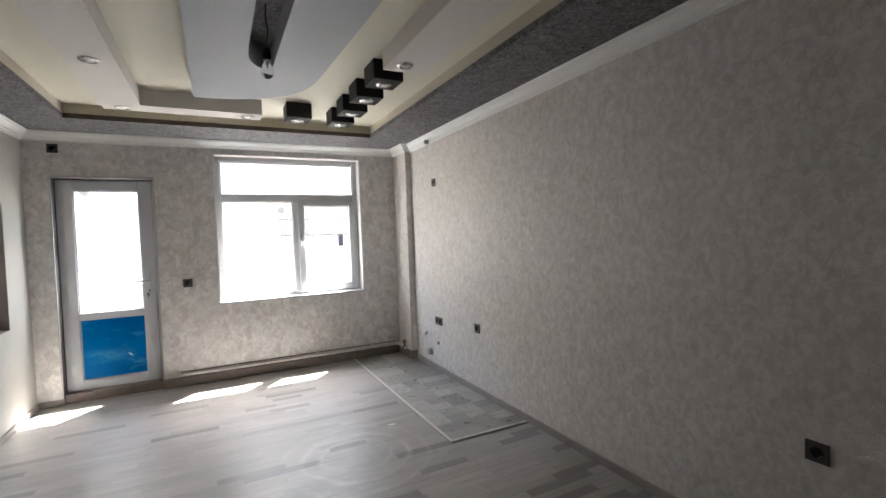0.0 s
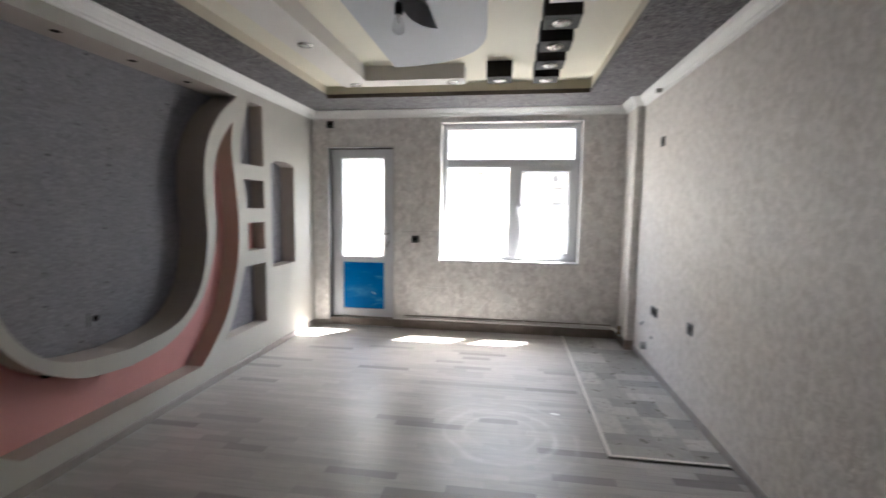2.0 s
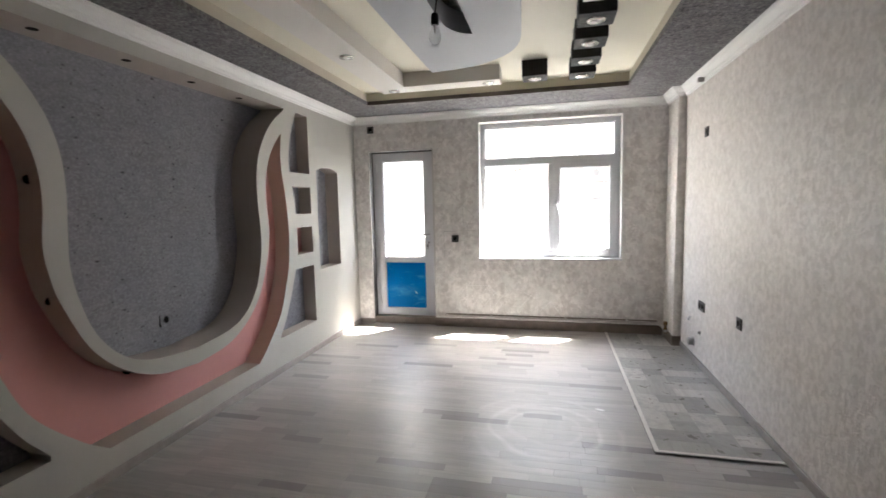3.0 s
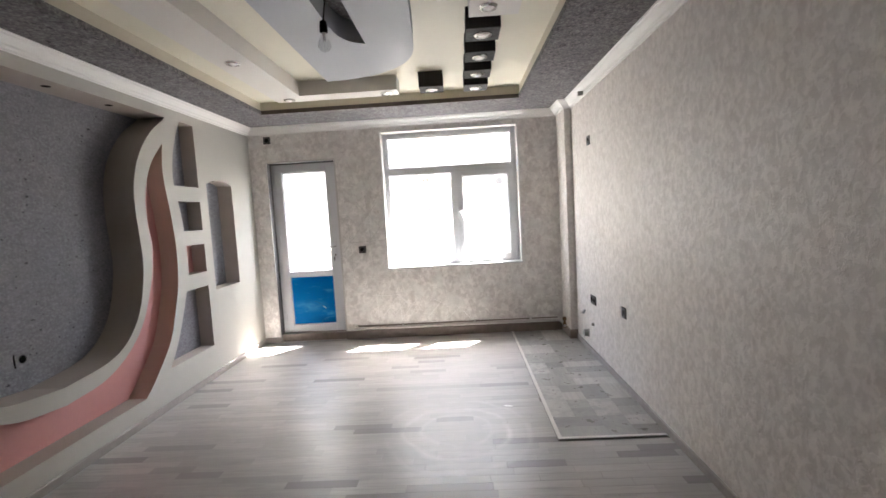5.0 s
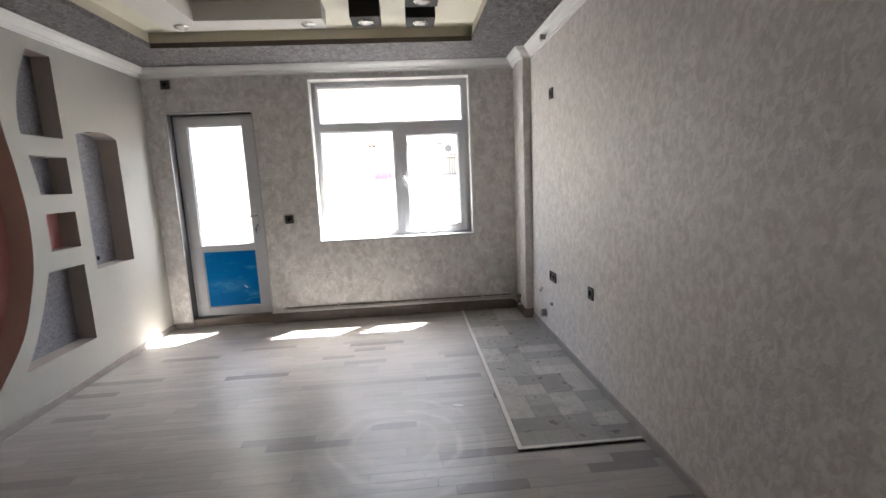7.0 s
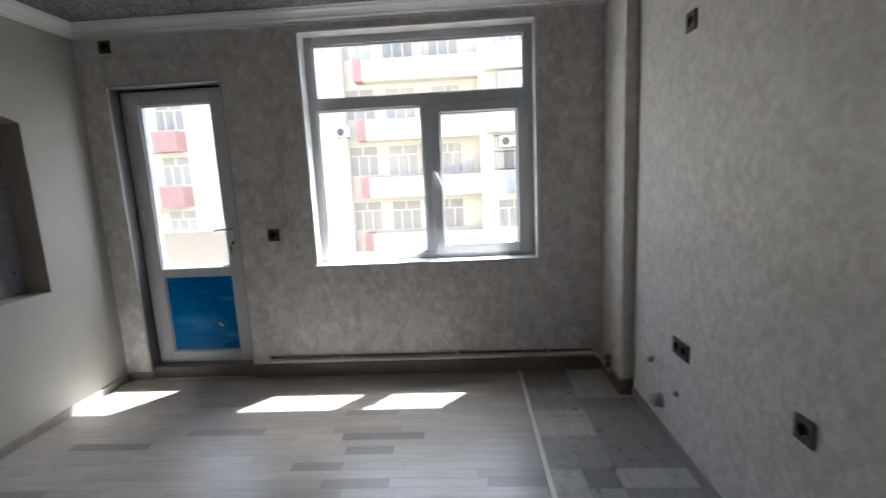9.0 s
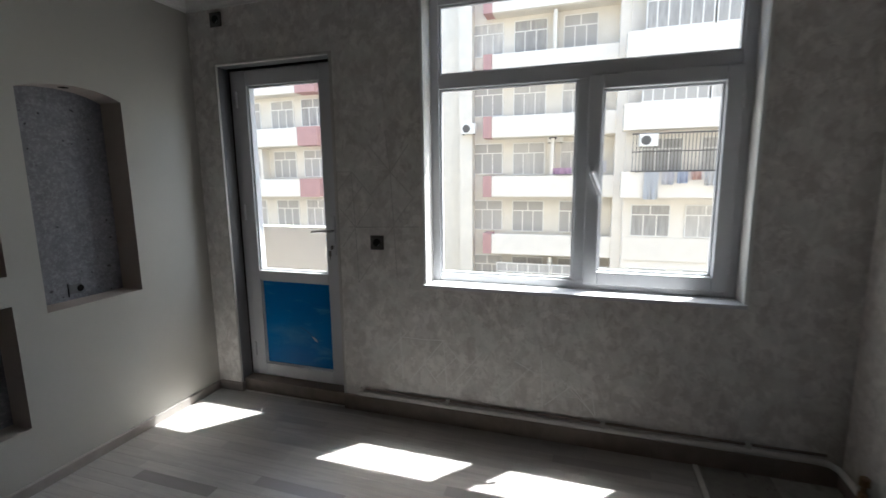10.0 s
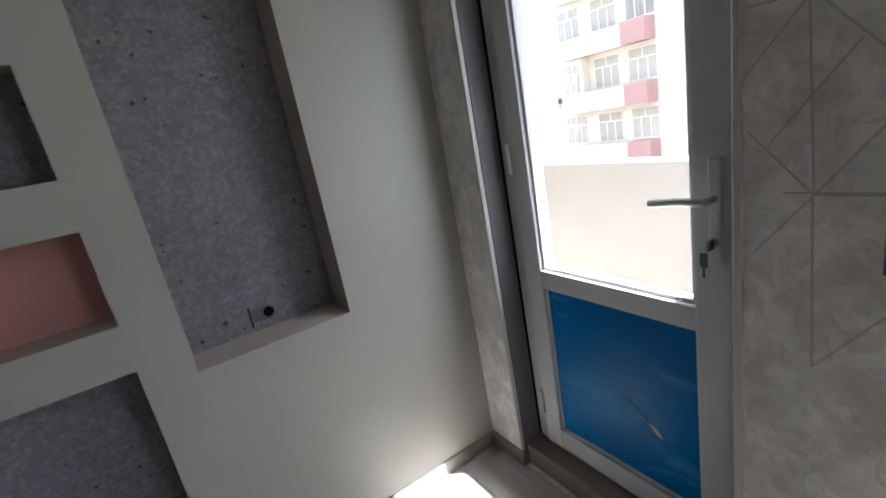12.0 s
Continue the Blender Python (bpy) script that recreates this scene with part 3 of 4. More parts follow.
def cube_lamp(loc):
    t = thing("cube_lamp", loc, "black lacquered cube lamp under the ceiling", "ceiling lamp", "black cube lamps")
    bm = box(bmesh.new(), -0.104, 0.104, -0.104, 0.104, 0, CEIL - CUBE, 0.003)
    part("housing", bm, M_BLACK, t)
    bm = turned(bmesh.new(), (0, 0, -1), (0, 0, 0.0), [(-0.002, 0.054), (0.004, 0.054), (0.010, 0.048), (0.012, 0.040), (0.004, 0.038)], 24, False)
    part("bezel", bm, M_CHROME, t, "chrome ring", True)
    bm = turned(bmesh.new(), (0, 0, -1), (0, 0, 0), [(0.001, 0.039), (0.006, 0.034), (0.013, 0.022), (0.016, 0.005)], 20)
    part("lens", bm, M_LENS, t, "frosted white lens", True)
    return t


lamp = cube_lamp((2.205, 4.83, CUBE))
for y in (4.865, 4.465, 4.065, 3.665):
    copy_thing(lamp, pose(2.59, y, CUBE))

# bare bulb on its cord
bulb = thing("hanging_bulb", (1.775, 3.06, CEIL - 0.008), "bare glass bulb on a black cord in the ceiling slot", "light bulb")
part("cord", tube(bmesh.new(), [(0.01, 0.03, 0), (0.004, 0.02, -0.06), (0.012, 0.008, -0.14), (0, 0, -0.235)], 0.004, 8), M_BLACK, bulb, "black cord", True)
part("lampholder", turned(bmesh.new(), (0, 0, -1), (0, 0, -0.225), [(0, 0.008), (0.006, 0.016), (0.02, 0.019), (0.055, 0.020), (0.058, 0.016)], 18), M_BLACK, bulb, "black lampholder", True)
bm = turned(bmesh.new(), (0, 0, -1), (0, 0, -0.28), [(0, 0.013), (0.012, 0.014), (0.03, 0.022), (0.05, 0.029), (0.068, 0.030), (0.082, 0.024), (0.091, 0.013), (0.094, 0.003)], 20)
part("glass_bulb", bm, M_BULB, bulb, "clear glass bulb", True)
part("filament_stem", turned(bmesh.new(), (0, 0, -1), (0, 0, -0.281), [(0, 0.008), (0.03, 0.005), (0.045, 0.002)], 10), M_LENS, bulb, "", True)

# ---- window ----
FY0, FY1 = 6.115, 6.18                  # frame depth
win = thing("window_1", ((WIN[0] + WIN[1]) / 2, FY0, WIN[2]), "white plastic window with a fixed top light and one casement", "window", kind="structure")
ox, oz = -win.location.x, -win.location.z
dy = -win.location.y


def rail(name, parent, x0, x1, z0, z1, y0, y1, mat=M_PVC, bevel=0.006, label=""):
    return part(name, box(bmesh.new(), x0, x1, y0, y1, z0, z1, bevel, 2), mat, parent, label)


def wbar(name, x0, x1, z0, z1, y0=FY0, y1=FY1, parent=None, mat=M_PVC, label=""):
    return rail(name, parent or win, x0 + ox, x1 + ox, z0 + oz, z1 + oz, y0 + dy, y1 + dy, mat, 0.006, label)


x0, x1, z0, z1 = WIN
wbar("window_frame", x0, x0 + 0.050, z0, z1)
wbar("window_frame", x1 - 0.055, x1, z0, z1)
wbar("window_frame", x0 + 0.05, x1 - 0.055, z1 - 0.055, z1)
wbar("window_frame", x0 + 0.05, x1 - 0.055, z0, z0 + 0.05)
wbar("transom", x0 + 0.05, x1 - 0.055, 1.895, 1.968)
wbar("mullion", 2.318, 2.376, z0 + 0.05, 1.895)
sx0, sx1, sz0, sz1 = 2.372, x1 - 0.045, z0 + 0.035, 1.908
sash = rail("sash", win, sx0 + ox, sx0 + 0.068 + ox, sz0 + oz, sz1 + oz, FY0 - 0.018 + dy, FY1 - 0.02 + dy)
for a in ((sx1 - 0.068, sx1, sz0, sz1), (sx0 + 0.068, sx1 - 0.068, sz0, sz0 + 0.068), (sx0 + 0.068, sx1 - 0.068, sz1 - 0.068, sz1)):
    rail("sash_rail", win, a[0] + ox, a[1] + ox, a[2] + oz, a[3] + oz, FY0 - 0.018 + dy, FY1 - 0.02 + dy)


def beads(parent, x0, x1, z0, z1, y, offs, w=0.012):
    for a in ((x0, x0 + w, z0, z1), (x1 - w, x1, z0, z1), (x0 + w, x1 - w, z0, z0 + w), (x0 + w, x1 - w, z1 - w, z1)):
        rail("glazing_bead", parent, a[0] + offs[0], a[1] + offs[0], a[2] + offs[2], a[3] + offs[2], y + offs[1], y + 0.018 + offs[1], M_PVC, 0.003)


off = (ox, dy, oz)
for a in ((x0 + 0.05, x1 - 0.055, 1.968, z1 - 0.055), (x0 + 0.05, 2.318, z0 + 0.05, 1.895), (sx0 + 0.068, sx1 - 0.068, sz0 + 0.068, sz1 - 0.068)):
    beads(win, *a, FY0 + 0.012, off)
    pane = part("pane", boxes((a[0] + ox + 0.002, a[1] + ox - 0.002, FY0 + 0.034 + dy, FY0 + 0.040 + dy, a[2] + oz + 0.002, a[3] + oz - 0.002)), M_GLASS, win, "clear window glass")
    pane.visible_shadow = False
wh = thing("window_handle", (2.397, FY0 - 0.018, 1.435), "white lever handle on the casement", "handle")
wh.parent = win
wh.location = Vector((2.397, FY0 - 0.018, 1.435)) - win.location
bm = box(bmesh.new(), -0.014, 0.014, -0.010, 0.0, -0.035, 0.035, 0.004, 2)
part("rosette", bm, M_PVC, wh)
bm = tube(bmesh.new(), [(0, -0.008, 0.0), (0, -0.032, 0.0), (0.004, -0.040, -0.012), (0.03, -0.042, -0.075), (0.042, -0.042, -0.105)], 0.0095, 10)
part("lever", bm, M_PVC, wh, "", True)
for key in ("label", "category"):
    del wh[key]
for hz in (0.98, 1.75):
    wbar("hinge", sx1 - 0.004, sx1 + 0.012, hz - 0.035, hz + 0.035, FY0 - 0.026, FY0 - 0.002)
structure("window_sill", box(bmesh.new(), x0 - 0.012, x1 + 0.012, Y1 - 0.022, FY0 - 0.001, z0 - 0.014, z0 + 0.006, 0.004, 2), M_PVC, "white plastic window sill board", "window sill")
# corner beads round both openings
bm = boxes((x0 - 0.016, x0 + 0.003, Y1 - 0.005, Y1 + 0.012, z0 + 0.006, z1 + 0.014), (x1 - 0.003, x1 + 0.016, Y1 - 0.005, Y1 + 0.012, z0 + 0.006, z1 + 0.014),
           (x0 + 0.003, x1 - 0.003, Y1 - 0.005, Y1 + 0.012, z1 - 0.003, z1 + 0.014), bevel=0.002)
structure("trim", bm, M_CORNICE, "white corner bead round the window", "trim")
bm = boxes((x0 - 0.001, x0 + 0.004, Y1 + 0.013, FY0, z0 + 0.007, z1 - 0.004), (x1 - 0.004, x1 + 0.001, Y1 + 0.013, FY0, z0 + 0.007, z1 - 0.004), (x0 + 0.005, x1 - 0.005, Y1 + 0.013, FY0, z1 - 0.004, z1 + 0.001))
structure("window_reveal", bm, M_PLASTER, "painted window reveal", "reveal")

# ---- balcony door ----
d0, d1, dz = DOOR
bm = boxes((d0 - 0.008, d0 + 0.003, Y1 - 0.005, Y1 + 0.012, 0.062, dz + 0.014), (d1 - 0.003, d1 + 0.014, Y1 - 0.005, Y1 + 0.012, 0.08, dz + 0.014),
           (d0 + 0.003, d1 - 0.003, Y1 - 0.005, Y1 + 0.012, dz - 0.003, dz + 0.014), bevel=0.002)
structure("trim", bm, M_PLASTER, "pale corner bead round the door", "trim")
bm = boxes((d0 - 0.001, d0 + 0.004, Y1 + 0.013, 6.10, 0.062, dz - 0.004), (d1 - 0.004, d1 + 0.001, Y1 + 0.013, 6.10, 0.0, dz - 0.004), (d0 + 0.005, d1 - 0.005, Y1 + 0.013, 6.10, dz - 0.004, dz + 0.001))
structure("door_reveal", bm, M_REVEAL, "grimy plaster door reveal, its shade put into the grey", "reveal")
# black strips stand in for the shade between reveal and frame
structure("door_gap_shade", boxes((d0 + 0.0045, d0 + 0.008, 6.096, 6.1045, 0.09, dz - 0.006), (d0 + 0.0085, d1 - 0.005, 6.082, 6.1045, dz - 0.013, dz - 0.0045)), M_HOLE, "black strips for the shade in the gap round the door frame", "gap")
structure("threshold", box(bmesh.new(), d0 + 0.004, d1 - 0.004, 6.02, 6.24, -0.006, 0.085, 0.004), M_BASE_B, "dark brown door threshold", "threshold")
door = thing("door_1", (d0, 6.10, 0.085), "closed white plastic balcony door with glass and blue panel", "door", kind="structure")
po = (-d0, -6.10, -0.085)


def dbar(name, x0, x1, z0, z1, y0, y1, mat=M_PVC, bevel=0.005, label="", parent=None):
    return rail(name, parent or door, x0 + po[0], x1 + po[0], z0 + po[2], z1 + po[2], y0 + po[1], y1 + po[1], mat, bevel, label)


dbar("door_frame", d0, d0 + 0.074, 0.085, dz, 6.105, 6.18)
dbar("door_frame", d1 - 0.026, d1, 0.085, dz, 6.105, 6.18)
dbar("door_frame", d0 + 0.074, d1 - 0.026, dz - 0.03, dz, 6.105, 6.18)
lx0, lx1, lz0, lz1 = d0 + 0.058, d1 - 0.020, 0.092, dz - 0.018
gx0, gx1 = 0.322, 0.846
dbar("stile", lx0, gx0, lz0, lz1, 6.092, 6.165)
dbar("stile", gx1, lx1, lz0, lz1, 6.092, 6.165)
dbar("top_rail", gx0, gx1, 1.998, lz1, 6.092, 6.165)
dbar("middle_rail", gx0, gx1, 0.762, 0.828, 6.092, 6.165)
dbar("bottom_rail", gx0, gx1, lz0, 0.178, 6.092, 6.165)
beads(door, gx0, gx1, 0.828, 1.998, 6.104, po)
beads(door, gx0, gx1, 0.178, 0.762, 6.104, po, 0.008)
pane = part("pane", boxes((gx0 + 0.002 + po[0], gx1 - 0.002 + po[0], 6.126 + po[1], 6.132 + po[1], 0.83 + po[2], 1.996 + po[2])), M_GLASS, door, "clear door glass")
pane.visible_shadow = False
panel = part("infill_panel", boxes((gx0 + 0.004 + po[0], gx1 - 0.004 + po[0], 6.110 + po[1], 6.135 + po[1], 0.182 + po[2], 0.758 + po[2])), M_BLUE, door, "bright blue film-covered panel")
bm = bmesh.new()
tear = [(x + po[0], z + po[2]) for x, z in ((0.686, 0.397), (0.706, 0.390), (0.720, 0.378), (0.728, 0.362), (0.712, 0.366), (0.698, 0.380))]
lo = [bm.verts.new((x, 6.1105 + po[1], z)) for x, z in tear]
hi = [bm.verts.new((x, 6.1080 + po[1], z)) for x, z in tear]
bm.faces.new(hi)
for k in range(6):
    bm.faces.new((lo[k], lo[(k + 1) % 6], hi[(k + 1) % 6], hi[k]))
crease = [(x + po[0], 6.1095 + po[1], z + po[2]) for x, z in ((0.60, 0.452), (0.635, 0.438), (0.662, 0.420), (0.68, 0.404), (0.692, 0.390))]
part("crease", tube(bmesh.new(), crease, 0.0011, 6), M_NAVY, panel, "dark crease in the blue film", True)
part("torn_film", bm, M_PVC, panel, "small white tear in the blue film")
handle = part("door_handle", box(bmesh.new(), 0.885 + po[0], 0.915 + po[0], -0.018, -0.007, 0.95 + po[2], 1.195 + po[2], 0.006, 2), M_PVC, door, "white lever handle plate")
bm = tube(bmesh.new(), [(0.9 + po[0], -0.014, 1.105 + po[2]), (0.9 + po[0], -0.05, 1.105 + po[2]), (0.893 + po[0], -0.060, 1.105 + po[2]), (0.85 + po[0], -0.063, 1.106 + po[2]), (0.775 + po[0], -0.062, 1.098 + po[2])], 0.0095, 10)
part("lever", bm, M_STEEL, handle, "satin lever", True)
bm = turned(bmesh.new(), (0, -1, 0), (0.9 + po[0], -0.017, 1.005 + po[2]), [(0, 0.009), (0.010, 0.009)], 14)
part("lock_cylinder", bm, M_STEEL, handle, "", True)
bm = boxes((0.8965 + po[0], 0.9035 + po[0], -0.050, -0.026, 0.992 + po[2], 1.016 + po[2]), (0.878 + po[0], 0.896 + po[0], -0.043, -0.040, 0.950 + po[2], 0.985 + po[2]),
           (0.884 + po[0], 0.890 + po[0], -0.043, -0.041, 0.925 + po[2], 0.955 + po[2]), bevel=0.0015)
part("key", bm, M_GRILLE, handle, "dark metal key in the lock")
for hz in (0.275, 1.21, 1.92):
    bm = turned(bmesh.new(), (0, 0, 1), (lx0 - 0.001 + po[0], -0.014, hz - 0.05 + po[2]), [(0, 0.008), (0.002, 0.0095), (0.098, 0.0095), (0.1, 0.008)], 12)
    part("hinge", bm, M_PVC, door, "", True)

# ---- sockets ----
def socket(loc, rz, count, label, group="wall sockets"):
    """A dark frame with one or two wells; it faces -y before the turn."""
    t = thing("wall_socket", loc, label, "socket", group)
    t.rotation_euler = (0, 0, radians(rz))
    w = 0.041 if count == 1 else 0.077
    part("faceplate", box(bmesh.new(), -w, w, -0.010, -0.0005, -0.041, 0.041, 0.003, 2), M_SOCKET, t)
    for k in range(count):
        cx = 0.0 if count == 1 else (-0.036, 0.036)[k]
        bm = turned(bmesh.new(), (0, -1, 0), (cx, -0.009, 0), [(0.0006, 0.0235), (0.0022, 0.0230), (0.0024, 0.0205), (0.0012, 0.0200)], 20)
        part("well", bm, M_HOLE, t, "black round well", True)
        rim = [(cx + 0.0185 * math.cos(a), -0.0108, 0.0185 * math.sin(a)) for a in (radians(280 + 9 * q) for q in range(8))]
        part("contact", tube(bmesh.new(), rim, 0.0012, 6), M_STEEL, t, "thin bright earth clip", True)
    return t


socket((1.24, Y1, 1.055), 0, 1, "dark single socket beside the balcony door")
socket((0.222, Y1, 2.37), 0, 1, "dark junction socket high above the balcony door")
socket((W, 5.005, 0.54), -90, 2, "dark double socket low on the long wall")
socket((W, 4.215, 0.597), -90, 1, "dark single socket low on the long wall")
socket((W, 5.02, 2.012), -90, 1, "dark single socket high on the long wall")
socket((W, 1.62, 0.558), -90, 1, "dark single socket on the long wall")
tv = thing("cable_outlet", (-DEEP, 3.31, 0.715), "open cable hole with a cut slit in grey plaster", "cable outlet")
part("well", turned(bmesh.new(), (1, 0, 0), (0.0, 0.0, 0), [(0.001, 0.022), (0.003, 0.021)], 16), M_HOLE, tv, "", True)
part("slit", boxes((0.001, 0.003, -0.055, -0.049, -0.04, 0.04)), M_HOLE, tv)
tv = thing("cable_outlet", (-SHALLOW - 0.02, 5.29, 0.868), "open cable hole in the arched niche", "cable outlet")
part("well", turned(bmesh.new(), (1, 0, 0), (0.0, 0.0, 0), [(0.001, 0.018), (0.003, 0.017)], 16), M_HOLE, tv, "", True)
part("slit", boxes((0.001, 0.003, -0.062, -0.057, -0.035, 0.035)), M_HOLE, tv)
part("back_box", boxes((0.0005, 0.002, -0.054, 0.0, -0.024, 0.024)), M_REVEAL, tv, "grey square of box filler")


def cutout(loc, axis, r=0.026):
    t = thing("spotlight_cutout", loc, "empty round hole cut for a spotlight", "cutout", "spotlight cutouts")
    part("hole", turned(bmesh.new(), axis, (0, 0, 0), [(0.0005, r), (0.002, r * 0.97)], 18), M_HOLE, t, "", True)


for y in (2.56, 3.06, 3.56, 4.06):
    cutout((-0.11, y, HEAD), (0, 0, -1))
cutout((-0.075, 5.29, 1.8775), (0, 0, -1), 0.022)
cutout((-0.065, AXIS + 1.46, 1.66), (0, 0, -1), 0.022)
cutout((-0.065, AXIS - 0.873, 1.62), (-1, 0, 0), 0.022)
cutout((-0.065, AXIS - 0.835, 1.03), (-1, 0, 0.25), 0.022)
cutout((-0.065, AXIS - 0.47, 0.535), (-0.6, 0, -0.8), 0.022)

# ---- pipes ----
pipe = thing("heating_pipe", (1.1, Y1 - 0.03, 0.126), "white plastic heating pipe clipped along the wall", "pipe")
part("run", tube(bmesh.new(), [(0, 0, 0.0), (2.30, 0, 0.0), (2.36, -0.005, -0.003), (2.385, -0.04, -0.006), (2.39, -0.12, -0.01), (2.39, -0.235, -0.015)], 0.014, 12), M_PIPE, pipe, "", True)
# dark run drawn where shade lies between pipe and wall
part("shade_run", tube(bmesh.new(), [(0.0, 0.019, 0.024), (2.36, 0.019, 0.024)], 0.007, 8), M_BASE_B, pipe, "thin dark line for the shade above the pipe", True)
for cx in (0.02, 0.56, 1.40, 2.05):
    part("clip", box(bmesh.new(), cx - 0.011, cx + 0.011, -0.006, 0.029, 0.008, 0.034, 0.003), M_PIPE, pipe)
valve = thing("pipe_valve", (3.49, 5.76, 0.105), "brass elbow valve at the end of the pipe", "valve")
part("body", turned(bmesh.new(), (0, 0, 1), (0, 0, -0.02), [(0, 0.014), (0.01, 0.019), (0.05, 0.019), (0.055, 0.013), (0.08, 0.012), (0.085, 0.020), (0.115, 0.020), (0.12, 0.014)], 12), M_BRASS, valve, "", True)
part("cap", turned(bmesh.new(), (-0.3, -1, 0), (0, 0, 0.005), [(0, 0.013), (0.03, 0.013), (0.034, 0.010)], 10), M_PIPE, valve, "white pipe end", True)


def stub(loc, r, length, mat, label):
    t = thing("pipe_stub", loc, label, "pipe", "pipe stubs")
    part("collar", turned(bmesh.new(), (-1, 0, 0), (0, 0, 0), [(0.0005, r * 1.25), (0.006, r * 1.2), (0.007, r)], 18), mat, t, "", True)
    part("tube", turned(bmesh.new(), (-1, 0, 0), (0, 0, 0), [(0.003, r), (length, r), (length + 0.002, r * 0.92), (length + 0.0025, r * 0.6)], 18), mat, t, "", True)
    return t


stub((W, 5.215, 0.17), 0.034, 0.042, M_GREYPIPE, "grey capped drain stub low on the wall")
stub((W, 5.345, 0.345), 0.013, 0.02, M_STEEL, "short metal water stub in the wall")
stub((W, 5.315, 0.37), 0.010, 0.016, M_STEEL, "short metal water stub in the wall")
stub((W, 5.03, 0.30), 0.013, 0.018, M_GREYPIPE, "short grey water stub in the wall")

# loose cornice end hanging on the long wall
t = thing("cornice_chip", (W - 0.06, 5.05, SOFFIT - 0.075), "broken bit of cornice joint", "cornice bit")
part("chip", box(bmesh.new(), -0.02, 0.03, -0.012, 0.012, -0.02, 0.02, 0.004), M_PLASTER, t)

# joint between two lengths of wallpaper, and a scrap on the floor
structure("wallpaper_seam", box(bmesh.new(), W - 0.0005, W - 0.0001, 3.6385, 3.6415, 0.058, SOFFIT - 0.084), M_PAPER_E, "faint raised joint between wallpaper lengths", "wall seam")
scrap = bmesh.new()
curl = [(-0.034, 0.012, 0.0010), (-0.006, 0.018, 0.0012), (0.020, 0.010, 0.0010), (0.038, -0.004, 0.0014), (0.022, -0.014, 0.0010), (-0.014, -0.007, 0.0008)]
low = [scrap.verts.new((x, y, 0.0003)) for x, y, z in curl]
top = [scrap.verts.new((x, y, z + 0.001)) for x, y, z in curl]
scrap.faces.new(top)
for k in range(6):
    scrap.faces.new((low[k], low[(k + 1) % 6], top[(k + 1) % 6], top[k]))
scrap.faces.new(low[::-1])
bit = new("paper_scrap", to_mesh("paper_scrap", scrap, M_CORNICE))
bit.location = (2.667, 3.998, 0.0)
tagged(bit, "small torn white scrap lying on the laminate", "litter")

# ---- scored lines of the wallpaper ----
def score(a, b, w, mat):
    a, b = Vector((a[0], 0, a[1])), Vector((b[0], 0, b[1]))
    d = (b - a).normalized()
    n = Vector((-d.z, 0, d.x)) * w / 2
    bm = bmesh.new()
    q = [a - n, b - n, b + n, a + n]
    lo = [bm.verts.new((p.x, Y1 - 0.0002, p.z)) for p in q]
    hi = [bm.verts.new((p.x, Y1 - 0.0012, p.z)) for p in q]
    bm.faces.new(hi)
    for k in range(4):
        bm.faces.new((lo[k], lo[(k + 1) % 4], hi[(k + 1) % 4], hi[k]))
    ob = new("wallpaper_line", to_mesh("wallpaper_line", bm, mat))
    return tagged(ob, "thin metallic line printed on the wallpaper", "wall line", "wallpaper lines", "structure")


for a, b in (((1.422, 0.237), (1.636, 0.510)), ((1.510, 0.499), (1.643, 0.507)), ((1.632, 0.508), (1.649, 0.227)), ((1.514, 0.349), (1.595, 0.245)), ((1.585, 0.275), (1.711, 0.420)), ((1.642, 0.493), (1.763, 0.356)), ((1.647, 0.204), (1.856, 0.461)), ((1.371, 0.525), (1.377, 0.247)), ((1.278, 0.385), (1.420, 0.546)), ((1.376, 0.502), (1.515, 0.499)), ((1.324, 0.278), (1.374, 0.338)),
             ((1.75, 0.24), (1.89, 0.45)), ((1.96, 0.22), (2.13, 0.41)), ((2.18, 0.46), (2.19, 0.18)),
             ((2.04, 0.43), (2.16, 0.37)), ((2.20, 0.20), (2.34, 0.33)), ((2.29, 0.35), (2.42, 0.22)), ((2.34, 0.33), (2.46, 0.17)), ((2.44, 0.31), (2.46, 0.18))):
    score(a, b, 0.0045, M_LINE_L)
for a, b in (((1.308, 1.677), (1.333, 1.454)), ((1.333, 1.454), (1.357, 0.870)), ((1.059, 1.142), (1.496, 1.150)), ((1.200, 1.607), (1.333, 1.454)), ((1.333, 1.454), (1.467, 1.312)), ((1.447, 1.605), (1.333, 1.454)), ((1.333, 1.454), (1.212, 1.333)), ((1.467, 1.312), (1.353, 1.171)), ((1.341, 1.144), (1.244, 1.022)),
             ((1.001, 1.459), (1.092, 1.458)), ((1.092, 1.458), (0.999, 1.350)), ((1.092, 1.458), (1.213, 1.321)), ((1.155, 1.377), (1.039, 1.232)), ((1.088, 1.459), (1.104, 1.139)), ((1.002, 1.253), (1.104, 1.139)), ((1.104, 1.139), (1.013, 1.023)), ((1.104, 1.139), (1.234, 1.142)), ((1.104, 1.139), (1.216, 1.286)), ((1.102, 1.134), (1.111, 0.812)), ((1.111, 0.812), (1.210, 0.945)),):
    score(a, b, 0.003, M_LINE_D)

# ---- floor strips, tiles, dividing bead ----
KX, KY = 2.935, 3.505                    # corner of the tiled kitchen patch
bm = boxes((KX - 0.013, KX + 0.013, KY - 0.013, Y1 - 0.014, 0.0, 0.007), (KX + 0.013, W - 0.013, KY - 0.013, KY + 0.013, 0.0, 0.007), bevel=0.003)
